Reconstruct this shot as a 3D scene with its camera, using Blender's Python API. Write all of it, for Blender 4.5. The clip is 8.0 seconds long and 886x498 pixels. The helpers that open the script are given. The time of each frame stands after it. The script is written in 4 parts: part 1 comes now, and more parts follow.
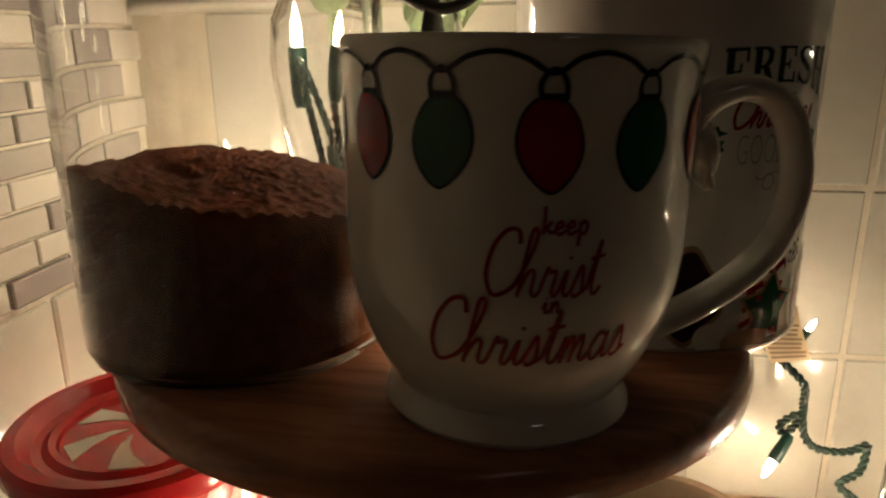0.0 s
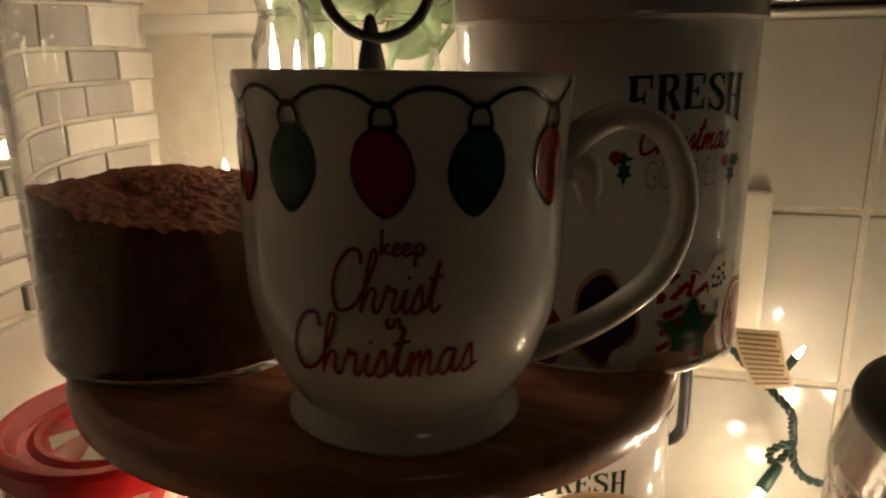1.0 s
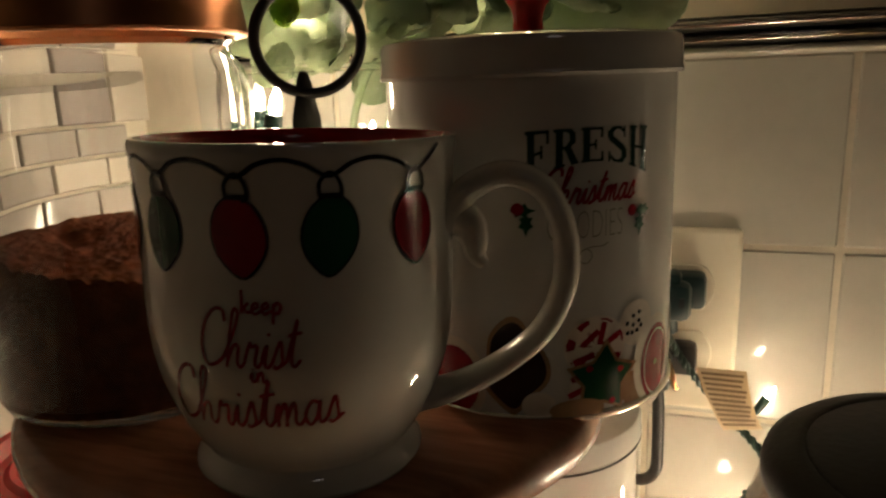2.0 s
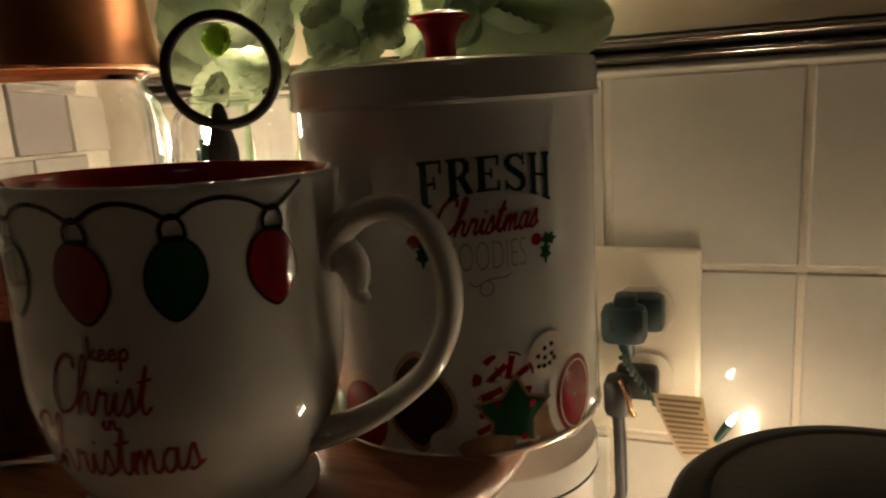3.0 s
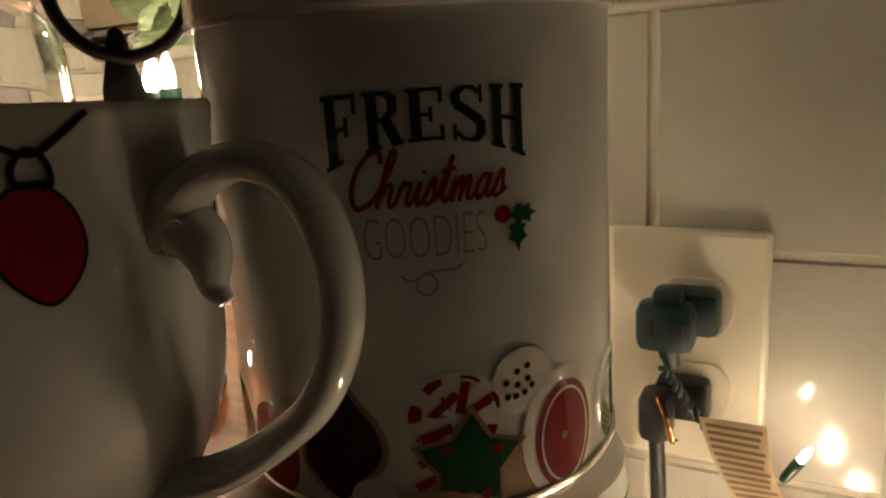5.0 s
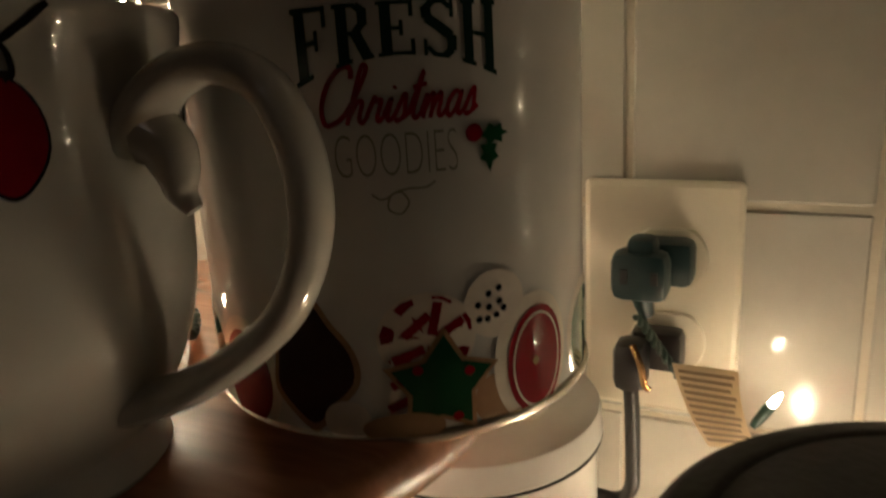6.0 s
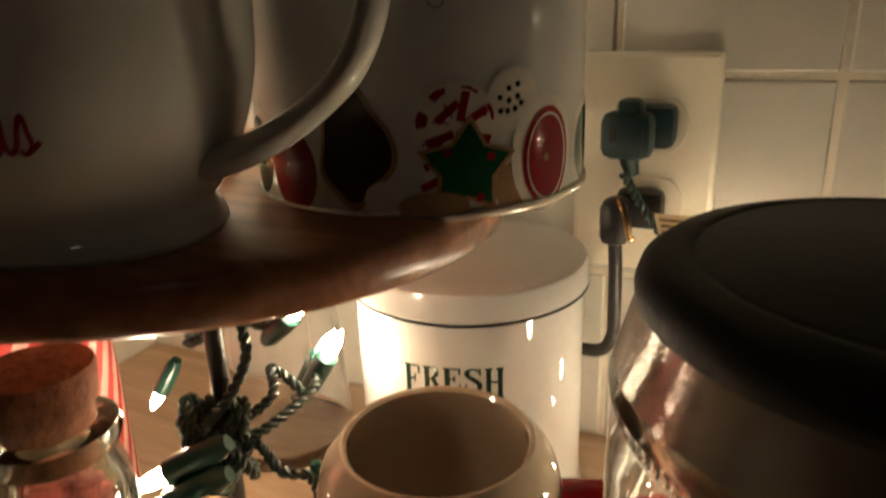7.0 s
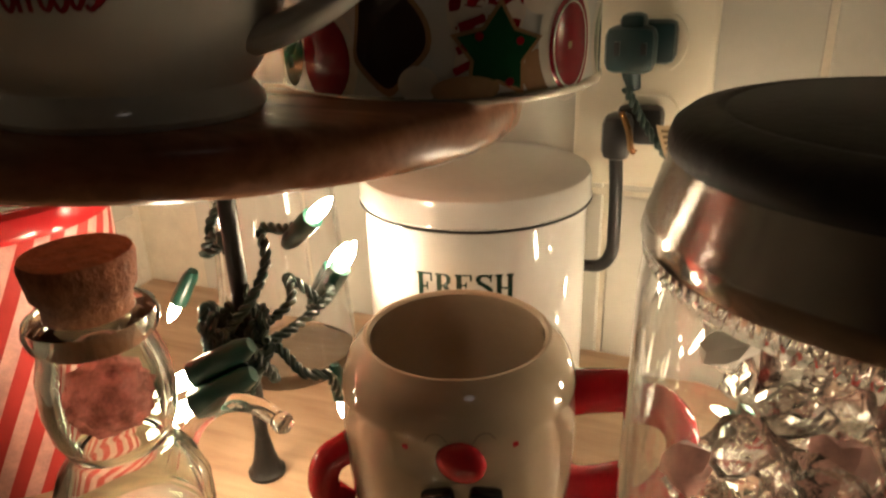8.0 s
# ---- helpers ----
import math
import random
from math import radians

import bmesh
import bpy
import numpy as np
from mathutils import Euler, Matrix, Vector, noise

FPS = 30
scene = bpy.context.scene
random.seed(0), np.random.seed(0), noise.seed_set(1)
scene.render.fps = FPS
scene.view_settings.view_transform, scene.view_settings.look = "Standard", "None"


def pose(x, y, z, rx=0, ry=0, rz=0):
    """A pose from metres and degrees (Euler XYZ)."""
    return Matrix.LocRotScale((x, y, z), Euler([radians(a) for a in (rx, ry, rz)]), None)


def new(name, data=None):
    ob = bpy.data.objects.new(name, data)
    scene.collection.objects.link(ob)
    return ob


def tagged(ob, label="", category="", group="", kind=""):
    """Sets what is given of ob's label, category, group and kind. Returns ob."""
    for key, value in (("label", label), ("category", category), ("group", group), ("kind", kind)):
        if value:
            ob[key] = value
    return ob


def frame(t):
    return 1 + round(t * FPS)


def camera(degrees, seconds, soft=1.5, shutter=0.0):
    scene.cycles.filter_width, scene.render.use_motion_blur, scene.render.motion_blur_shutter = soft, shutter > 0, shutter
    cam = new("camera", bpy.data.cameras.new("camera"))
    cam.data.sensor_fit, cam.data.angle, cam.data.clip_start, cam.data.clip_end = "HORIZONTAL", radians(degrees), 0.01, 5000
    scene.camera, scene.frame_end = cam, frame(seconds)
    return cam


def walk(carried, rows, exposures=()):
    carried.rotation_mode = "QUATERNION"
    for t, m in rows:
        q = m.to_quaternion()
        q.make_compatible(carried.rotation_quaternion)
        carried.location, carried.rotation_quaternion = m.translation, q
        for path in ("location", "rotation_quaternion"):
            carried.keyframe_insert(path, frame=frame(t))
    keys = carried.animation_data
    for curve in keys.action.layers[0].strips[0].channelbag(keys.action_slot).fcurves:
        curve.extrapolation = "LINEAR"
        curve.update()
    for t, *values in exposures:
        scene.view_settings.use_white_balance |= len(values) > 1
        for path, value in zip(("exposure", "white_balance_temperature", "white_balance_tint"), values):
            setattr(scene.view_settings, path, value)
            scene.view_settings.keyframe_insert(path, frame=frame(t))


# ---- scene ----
cam = camera(64.0, 8.0, soft=2.2, shutter=0.5)
METRES, EYE, TILT, LEAN, TURN = 0.362, 0.301, -16.5, 0.5, 8.5
ROWS = [
    (0.0, 0.0, 0.0, 0.0, 0.0, 0.0, -0.0),
    (0.5, 0.081, -0.0144, 0.0105, 3.22, 0.29, -0.17),
    (1.0, 0.1549, -0.0258, 0.006, 6.14, 1.0, -1.34),
    (2.5, 0.3606, -0.017, 0.051, 11.99, 3.28, -0.78),
    (3.0, 0.4155, 0.0108, 0.0578, 12.95, 3.64, -0.51),
    (3.5, 0.4519, 0.0506, 0.062, 13.88, 3.77, -1.07),
    (4.0, 0.4602, 0.1164, 0.0668, 15.51, 3.56, -2.09),
    (5.5, 0.4642, 0.2662, 0.0657, 19.67, 0.68, -1.94),
    (6.0, 0.4736, 0.2436, 0.0327, 17.7, 0.29, -2.23),
    (6.5, 0.4733, 0.2025, -0.0255, 16.16, -0.98, -2.58),
    (7.0, 0.4612, 0.1564, -0.0906, 15.37, -3.45, -2.93),
    (7.5, 0.4484, 0.1212, -0.1234, 14.31, -5.11, -2.61),
    (8.0, 0.4231, 0.1154, -0.1596, 13.05, -6.26, -2.53),
]
walk(cam, [(t, pose(0, 0, EYE, TILT, LEAN, TURN) @ pose(METRES * x, METRES * y, METRES * z, 90 + pitch, roll, yaw)) for t, x, y, z, yaw, pitch, roll in ROWS],
     [(0.0, -0.08), (2.5, -0.08), (4.0, -0.08), (5.5, -0.18), (6.5, -0.40), (7.5, -0.20), (8.0, -0.15)])

# ---- light ----
world = bpy.data.worlds.new("night_room")
scene.world = world
world.use_nodes = True
world.node_tree.nodes["Background"].inputs[0].default_value = (1.0, 0.88, 0.82, 1)
world.node_tree.nodes["Background"].inputs[1].default_value = 0.02
BULB_POWER = 190.0
# Strength of an area fill added to lift the dark fronts, no visible lamp.
ROOM_FILL = 0.24

fill_data = bpy.data.lights.new("room_fill_light", "AREA")
fill_data.energy, fill_data.size, fill_data.color = ROOM_FILL, 0.3, (1.0, 0.86, 0.78)


# ---- materials ----
def mat(name, color, rough=0.4, metal=0.0, vary=0.12, scale=40.0, bump=0.0, bump_scale=300.0, **more):
    """A principled material with two scales of colour variation and fine relief."""
    m = bpy.data.materials.new(name)
    m.use_nodes = True
    nt = m.node_tree
    b = nt.nodes["Principled BSDF"]
    tc = nt.nodes.new("ShaderNodeTexCoord")
    n1, n2 = nt.nodes.new("ShaderNodeTexNoise"), nt.nodes.new("ShaderNodeTexNoise")
    n1.inputs["Scale"].default_value, n2.inputs["Scale"].default_value = scale, scale * 9
    n1.inputs["Detail"].default_value, n2.inputs["Detail"].default_value = 4, 3
    nt.links.new(tc.outputs["Object"], n1.inputs["Vector"])
    nt.links.new(tc.outputs["Object"], n2.inputs["Vector"])
    mixn = nt.nodes.new("ShaderNodeMath")
    mixn.operation = "MULTIPLY_ADD"
    nt.links.new(n2.outputs["Fac"], mixn.inputs[0])
    mixn.inputs[1].default_value = 0.35
    nt.links.new(n1.outputs["Fac"], mixn.inputs[2])
    ramp = nt.nodes.new("ShaderNodeValToRGB")
    ramp.color_ramp.elements[0].position, ramp.color_ramp.elements[1].position = 0.4, 0.95
    ramp.color_ramp.elements[0].color = (*[c * (1 - vary) for c in color], 1)
    ramp.color_ramp.elements[1].color = (*[min(1, c * (1 + vary)) for c in color], 1)
    nt.links.new(mixn.outputs[0], ramp.inputs[0])
    nt.links.new(ramp.outputs[0], b.inputs["Base Color"])
    b.inputs["Roughness"].default_value, b.inputs["Metallic"].default_value = rough, metal
    for k, v in more.items():
        b.inputs[k.replace("_", " ")].default_value = v
    if bump:
        bn, bu = nt.nodes.new("ShaderNodeTexNoise"), nt.nodes.new("ShaderNodeBump")
        bn.inputs["Scale"].default_value, bn.inputs["Detail"].default_value = bump_scale, 5
        nt.links.new(tc.outputs["Object"], bn.inputs["Vector"])
        nt.links.new(bn.outputs["Fac"], bu.inputs["Height"])
        bu.inputs["Strength"].default_value, bu.inputs["Distance"].default_value = bump, 0.002
        nt.links.new(bu.outputs[0], b.inputs["Normal"])
    return m


def wood(name, dark, light, rough, scale):
    m = mat(name, light, rough)
    nt = m.node_tree
    b = nt.nodes["Principled BSDF"]
    tc, mp = nt.nodes.new("ShaderNodeTexCoord"), nt.nodes.new("ShaderNodeMapping")
    mp.inputs["Scale"].default_value = (scale * 0.12, scale, scale)
    w, n = nt.nodes.new("ShaderNodeTexNoise"), nt.nodes.new("ShaderNodeTexNoise")
    w.inputs["Scale"].default_value, w.inputs["Detail"].default_value, w.inputs["Distortion"].default_value = 1.0, 6, 1.5
    n.inputs["Scale"].default_value, n.inputs["Detail"].default_value = 6.0, 6
    nt.links.new(tc.outputs["Object"], mp.inputs["Vector"])
    nt.links.new(mp.outputs[0], w.inputs["Vector"])
    nt.links.new(mp.outputs[0], n.inputs["Vector"])
    add = nt.nodes.new("ShaderNodeMath")
    add.operation = "MULTIPLY_ADD"
    nt.links.new(n.outputs["Fac"], add.inputs[0])
    add.inputs[1].default_value = 0.5
    nt.links.new(w.outputs["Fac"], add.inputs[2])
    r = nt.nodes.new("ShaderNodeValToRGB")
    r.color_ramp.elements[0].position, r.color_ramp.elements[1].position = 0.5, 1.0
    r.color_ramp.elements[0].color, r.color_ramp.elements[1].color = (*dark, 1), (*light, 1)
    nt.links.new(add.outputs[0], r.inputs[0])
    nt.links.new(r.outputs[0], b.inputs["Base Color"])
    bu = nt.nodes.new("ShaderNodeBump")
    bu.inputs["Strength"].default_value, bu.inputs["Distance"].default_value = 0.25, 0.001
    nt.links.new(add.outputs[0], bu.inputs["Height"])
    nt.links.new(bu.outputs[0], b.inputs["Normal"])
    return m


def picked(name, colors, rough, bump=0.1):
    """One of several colours for each piece, by the object's random number."""
    m = mat(name, colors[0], rough, bump=bump, bump_scale=60)
    nt = m.node_tree
    b = nt.nodes["Principled BSDF"]
    info, r = nt.nodes.new("ShaderNodeObjectInfo"), nt.nodes.new("ShaderNodeValToRGB")
    r.color_ramp.interpolation = "CONSTANT"
    while len(r.color_ramp.elements) < len(colors):
        r.color_ramp.elements.new(0.5)
    for k, c in enumerate(colors):
        r.color_ramp.elements[k].position, r.color_ramp.elements[k].color = k / len(colors), (*c, 1)
    nt.links.new(info.outputs["Random"], r.inputs[0])
    nz, mx = nt.nodes.new("ShaderNodeTexNoise"), nt.nodes.new("ShaderNodeMix")
    nz.inputs["Scale"].default_value, nz.inputs["Detail"].default_value = 90, 5
    mx.data_type, mx.blend_type = "RGBA", "MULTIPLY"
    mx.inputs[0].default_value = 0.35
    nt.links.new(r.outputs[0], mx.inputs[6])
    nt.links.new(nz.outputs["Fac"], mx.inputs[7])
    nt.links.new(mx.outputs[2], b.inputs["Base Color"])
    return m


def clear(name, color=(1, 1, 1), rough=0.0, ior=1.46, bump=0.0):
    m = mat(name, color, rough, vary=0.0, bump=bump, bump_scale=120)
    b = m.node_tree.nodes["Principled BSDF"]
    b.inputs["Transmission Weight"].default_value, b.inputs["IOR"].default_value = 1.0, ior
    return m


def glow(name, color, strength):
    m = bpy.data.materials.new(name)
    m.use_nodes = True
    nt = m.node_tree
    b = nt.nodes["Principled BSDF"]
    b.inputs["Base Color"].default_value = (*color, 1)
    b.inputs["Emission Color"].default_value = (*color, 1)
    b.inputs["Emission Strength"].default_value = strength
    return m


WHITE_TILE = mat("white_tile_glaze", (0.50, 0.47, 0.41), 0.12, vary=0.08, scale=12, bump=0.10, bump_scale=22)
MOSAIC_GROUT = mat("pale_mosaic_grout", (0.62, 0.57, 0.48), 0.85, scale=60, bump=0.4)
GROUT = mat("grout", (0.56, 0.50, 0.40), 0.85, scale=60, bump=0.4)
PAINT = mat("cream_wall_paint", (0.62, 0.52, 0.36), 0.6, scale=8, bump=0.15, bump_scale=90)
LINER = mat("grey_metal_liner", (0.36, 0.34, 0.32), 0.12, 0.9, scale=30, bump=0.3, bump_scale=30)
MOSAIC = picked("mosaic_glass_stone", [(0.33, 0.29, 0.28), (0.62, 0.57, 0.50), (0.40, 0.36, 0.33), (0.64, 0.60, 0.53), (0.29, 0.25, 0.25)], 0.07)
COUNTER = wood("counter_wood", (0.25, 0.145, 0.085), (0.42, 0.285, 0.18), 0.3, 40)
TRAYWOOD = wood("stained_tray_wood", (0.19, 0.072, 0.036), (0.37, 0.155, 0.085), 0.24, 60)
ROOM = mat("dark_unseen_room_paint", (0.24, 0.20, 0.16), 0.8, scale=3)
FLOORING = wood("floor_wood", (0.10, 0.06, 0.035), (0.22, 0.13, 0.08), 0.4, 12)
IRON = mat("black_iron", (0.022, 0.02, 0.018), 0.42, 0.6, bump=0.3)
CERAMIC = mat("white_glazed_ceramic", (0.62, 0.59, 0.54), 0.04, vary=0.05, scale=25, Specular_IOR_Level=1.0)
CREAM_CERAMIC = mat("cream_glazed_ceramic", (0.37, 0.28, 0.195), 0.045, vary=0.08, scale=25, bump=0.05, bump_scale=70, Specular_IOR_Level=1.0)
RED_GLAZE = mat("red_glaze", (0.32, 0.010, 0.016), 0.14, vary=0.15)
TINWHITE = mat("white_enamel_tin", (0.64, 0.61, 0.57), 0.04, vary=0.06, scale=20, Specular_IOR_Level=1.0)
TINRIM = mat("bare_tin_rim", (0.62, 0.58, 0.50), 0.25, 0.9)
REDPLASTIC = mat("red_plastic", (0.50, 0.015, 0.02), 0.2, vary=0.1)
GREEN_PRINT = mat("dark_green_print", (0.012, 0.035, 0.025), 0.06)
RED_PRINT = mat("red_print", (0.23, 0.008, 0.016), 0.06)
GREY_PRINT = mat("olive_grey_print", (0.22, 0.21, 0.15), 0.3)
LEAF_PRINT = mat("holly_green_print", (0.011, 0.066, 0.027), 0.06)
WHITE_PRINT = mat("icing_white_print", (0.72, 0.64, 0.55), 0.06)
TAN_PRINT = mat("cookie_tan_print", (0.34, 0.20, 0.11), 0.06, vary=0.2)
DARK_PRINT = mat("dark_cookie_print", (0.035, 0.02, 0.016), 0.06)
BLACK_PRINT = mat("black_print", (0.012, 0.012, 0.012), 0.06)
GLASS = clear("clear_glass")
GREEN_GLASS = clear("greenish_bottle_glass", (0.87, 0.97, 0.92))
COPPER = mat("brushed_copper", (0.66, 0.29, 0.14), 0.42, 1.0, vary=0.15, scale=20)
COCOA = mat("cocoa_powder", (0.105, 0.030, 0.011), 0.95, vary=0.5, scale=160, bump=0.3, bump_scale=500, Specular_IOR_Level=0.08)
STEEL = mat("brushed_steel", (0.38, 0.35, 0.33), 0.11, 1.0, vary=0.06, scale=60)
BLACKPLASTIC = mat("black_plastic_lid", (0.014, 0.011, 0.010), 0.55, bump=0.15, Specular_IOR_Level=0.3)
CORK = mat("cork", (0.27, 0.095, 0.042), 0.85, vary=0.45, scale=160, bump=0.8, bump_scale=350)
CORD = mat("green_cord_plastic", (0.015, 0.035, 0.026), 0.42, bump=0.2)
SOCKET = mat("green_socket_plastic", (0.010, 0.050, 0.036), 0.3)
PLUG = mat("teal_green_plug", (0.005, 0.024, 0.026), 0.4, bump=0.1)
BLACKRUBBER = mat("black_rubber_cord", (0.014, 0.012, 0.012), 0.4)
PLATE = mat("ivory_plastic_plate", (0.74, 0.67, 0.54), 0.28, vary=0.04, bump=0.04)
PAPER = mat("cream_paper_tag", (0.66, 0.54, 0.38), 0.75)
INK = mat("brown_ink", (0.24, 0.17, 0.11), 0.8)
GOLD = mat("gold_foil", (0.42, 0.26, 0.12), 0.25, 1.0)
BULB_GLOW = glow("lit_bulb", (1.0, 0.815, 0.545), BULB_POWER)
CANDYRED = mat("candy_red", (0.50, 0.05, 0.045), 0.25, bump=0.2, bump_scale=60)
CANDYPINK = mat("candy_pink", (0.66, 0.34, 0.29), 0.3, vary=0.35, scale=120)
PINKWRAP = mat("crumpled_pink_wrap", (0.66, 0.28, 0.25), 0.15, vary=0.75, scale=130, bump=1.0, bump_scale=160)
CANDYWHITE = mat("candy_white", (0.76, 0.68, 0.58), 0.3)
def brushed(m, amount):
    """Grooves round the z axis stretch the highlights along it."""
    nt = m.node_tree
    b, t = nt.nodes["Principled BSDF"], nt.nodes.new("ShaderNodeTangent")
    t.direction_type, t.axis = "RADIAL", "Z"
    b.inputs["Anisotropic"].default_value = amount
    b.inputs["Anisotropic Rotation"].default_value = 0.25
    nt.links.new(t.outputs[0], b.inputs["Tangent"])


brushed(COPPER, 0.6)


def lit_through(m, color, share, grained=False):
    """Lets light from behind glow through a thin wrap."""
    nt = m.node_tree
    b, out = nt.nodes["Principled BSDF"], nt.nodes["Material Output"]
    tr, mx = nt.nodes.new("ShaderNodeBsdfTranslucent"), nt.nodes.new("ShaderNodeMixShader")
    tr.inputs[0].default_value = (*color, 1)
    mx.inputs[0].default_value = share
    if grained:
        nt.links.new(b.inputs["Base Color"].links[0].from_socket, tr.inputs[0])
    nt.links.new(b.outputs[0], mx.inputs[1])
    nt.links.new(tr.outputs[0], mx.inputs[2])
    nt.links.new(mx.outputs[0], out.inputs[0])
    return m


lit_through(PINKWRAP, (0.85, 0.36, 0.30), 0.7, True)
YOUNG_LEAF = lit_through(mat("young_yellow_green_leaf", (0.20, 0.34, 0.06), 0.4, vary=0.3, scale=90, bump=0.4), (0.55, 0.75, 0.14), 0.6)
CELLOPHANE = clear("crumpled_cellophane", (0.98, 0.96, 0.93), 0.02, 1.4, bump=0.9)
SIDE_GLOW = glow("lit_side_bulb", (1.0, 0.815, 0.545), 1300.0)
LEAF = lit_through(mat("fuzzy_sage_leaf", (0.17, 0.23, 0.14), 0.6, vary=0.35, scale=50, bump=0.8, bump_scale=220), (0.52, 0.58, 0.38), 0.5)


# ---- mesh helpers ----
def thing(name, place, label, category, group="", kind=""):
    ob = new(name)
    ob.location = place
    ob.empty_display_size = 0.01
    return tagged(ob, label, category, group, kind)


def part(name, bm, material, parent=None, label="", smooth=True):
    """Links a bmesh as one mesh object under a thing or a part."""
    me = bpy.data.meshes.new(name)
    bmesh.ops.recalc_face_normals(bm, faces=bm.faces[:])
    if smooth:
        for f in bm.faces:
            f.smooth = True
        for e in bm.edges:
            if len(e.link_faces) == 2 and e.calc_face_angle(0) > 0.7:
                e.smooth = False
    bm.to_mesh(me)
    bm.free()
    me.materials.append(material)
    ob = new(name, me)
    ob.parent = parent
    if label:
        ob["label"] = label
    return ob


def lathe(profile, segs=96, bm=None, off=(0, 0, 0), close=False):
    """Turns (r, z) points round the z axis; ends on the axis close."""
    bm = bm or bmesh.new()
    rings = []
    for r, z in profile:
        if r < 1e-6:
            rings.append([bm.verts.new((off[0], off[1], z + off[2]))])
        else:
            rings.append([bm.verts.new((off[0] + r * math.cos(2 * math.pi * k / segs), off[1] + r * math.sin(2 * math.pi * k / segs), z + off[2])) for k in range(segs)])
    pairs = list(zip(rings, rings[1:]))
    if close:
        pairs.append((rings[-1], rings[0]))
    for a, b in pairs:
        for k in range(segs):
            q = [a[k % len(a)], a[(k + 1) % len(a)], b[(k + 1) % len(b)], b[k % len(b)]]
            q = list(dict.fromkeys(q))
            if len(q) > 2:
                bm.faces.new(q)
    return bm


def curve(points, steps=10):
    """A smooth line through the points."""
    p = [Vector(q) for q in points]
    p = [p[0] * 2 - p[1]] + p + [p[-1] * 2 - p[-2]]
    out = []
    for i in range(1, len(p) - 2):
        for k in range(steps):
            t = k / steps
            a, b, c, d = p[i - 1], p[i], p[i + 1], p[i + 2]
            out.append(0.5 * (2 * b + (c - a) * t + (2 * a - 5 * b + 4 * c - d) * t * t + (3 * b - a - 3 * c + d) * t ** 3))
    out.append(p[-2])
    return out


def sweep(line, radius, segs=10, bm=None, squash=1.0, side=None, closed=False):
    """A tube along a line; radius is a number or a function of 0 to 1; squash flattens it across side."""
    bm = bm or bmesh.new()
    n = len(line)
    up = side or Vector((0.31, 0.2, 0.93))
    rings = []
    for i, p in enumerate(line):
        a, b = (line[i - 1] if i or closed else line[0]), (line[(i + 1) % n] if i < n - 1 or closed else line[-1])
        d = (b - a).normalized()
        u = (up - d * up.dot(d))
        if u.length < 1e-5:
            u = d.orthogonal()
        u.normalize()
        if side is None:
            up = u
        v = d.cross(u)
        r = radius(i / (n - 1)) if callable(radius) else radius
        rings.append([bm.verts.new(p + u * (r * squash * math.cos(2 * math.pi * k / segs)) + v * (r * math.sin(2 * math.pi * k / segs))) for k in range(segs)])
    for i in range(n if closed else n - 1):
        a, b = rings[i], rings[(i + 1) % n]
        for k in range(segs):
            bm.faces.new((a[k], a[(k + 1) % segs], b[(k + 1) % segs], b[k]))
    if not closed:
        bm.faces.new(rings[0][::-1])
        bm.faces.new(rings[-1])
    return bm


def twisted(points, r=0.0014, pitch=0.009, steps=14):
    """Two strands wound round one another along a line."""
    line = curve(points, steps)
    bm = bmesh.new()
    run = [0.0]
    for a, b in zip(line, line[1:]):
        run.append(run[-1] + (b - a).length)
    up = Vector((0.3, 0.2, 0.93))
    frames = []
    for i, p in enumerate(line):
        d = (line[min(i + 1, len(line) - 1)] - line[max(i - 1, 0)]).normalized()
        up = (up - d * up.dot(d)).normalized()
        frames.append((up.copy(), d.cross(up)))
    for s in (0, math.pi):
        strand = [p + u * (r * 0.95 * math.cos(x / pitch * 6.283 + s)) + v * (r * 0.95 * math.sin(x / pitch * 6.283 + s)) for p, x, (u, v) in zip(line, run, frames)]
        sweep(strand, r, 6, bm)
    return bm


def box(sx, sy, sz, bevel=0.0, at=(0, 0, 0), segments=2):
    bm = bmesh.new()
    bmesh.ops.create_cube(bm, size=1)
    for v in bm.verts:
        v.co = Vector((v.co.x * sx + at[0], v.co.y * sy + at[1], v.co.z * sz + at[2]))
    if bevel:
        bmesh.ops.bevel(bm, geom=bm.edges[:], offset=bevel, segments=segments, affect="EDGES", profile=0.5)
    return bm


def moved(bm, m):
    bmesh.ops.transform(bm, matrix=m, verts=bm.verts[:])
    return bm


def merge(bm, other):
    me = bpy.data.meshes.new("tmp")
    other.to_mesh(me)
    other.free()
    bm.from_mesh(me)
    bpy.data.meshes.remove(me)
    return bm


def round_map(radius_at, az0, z0, lift=0.00035):
    """Wraps flat (u, v) round a turned body; az0 in degrees from the -y side towards +x."""
    def go(u, v, w=0.0):
        z = z0 + v
        r = radius_at(z)
        a = radians(az0) + u / r
        r += lift + w
        return Vector((r * math.sin(a), -r * math.cos(a), z))
    return go


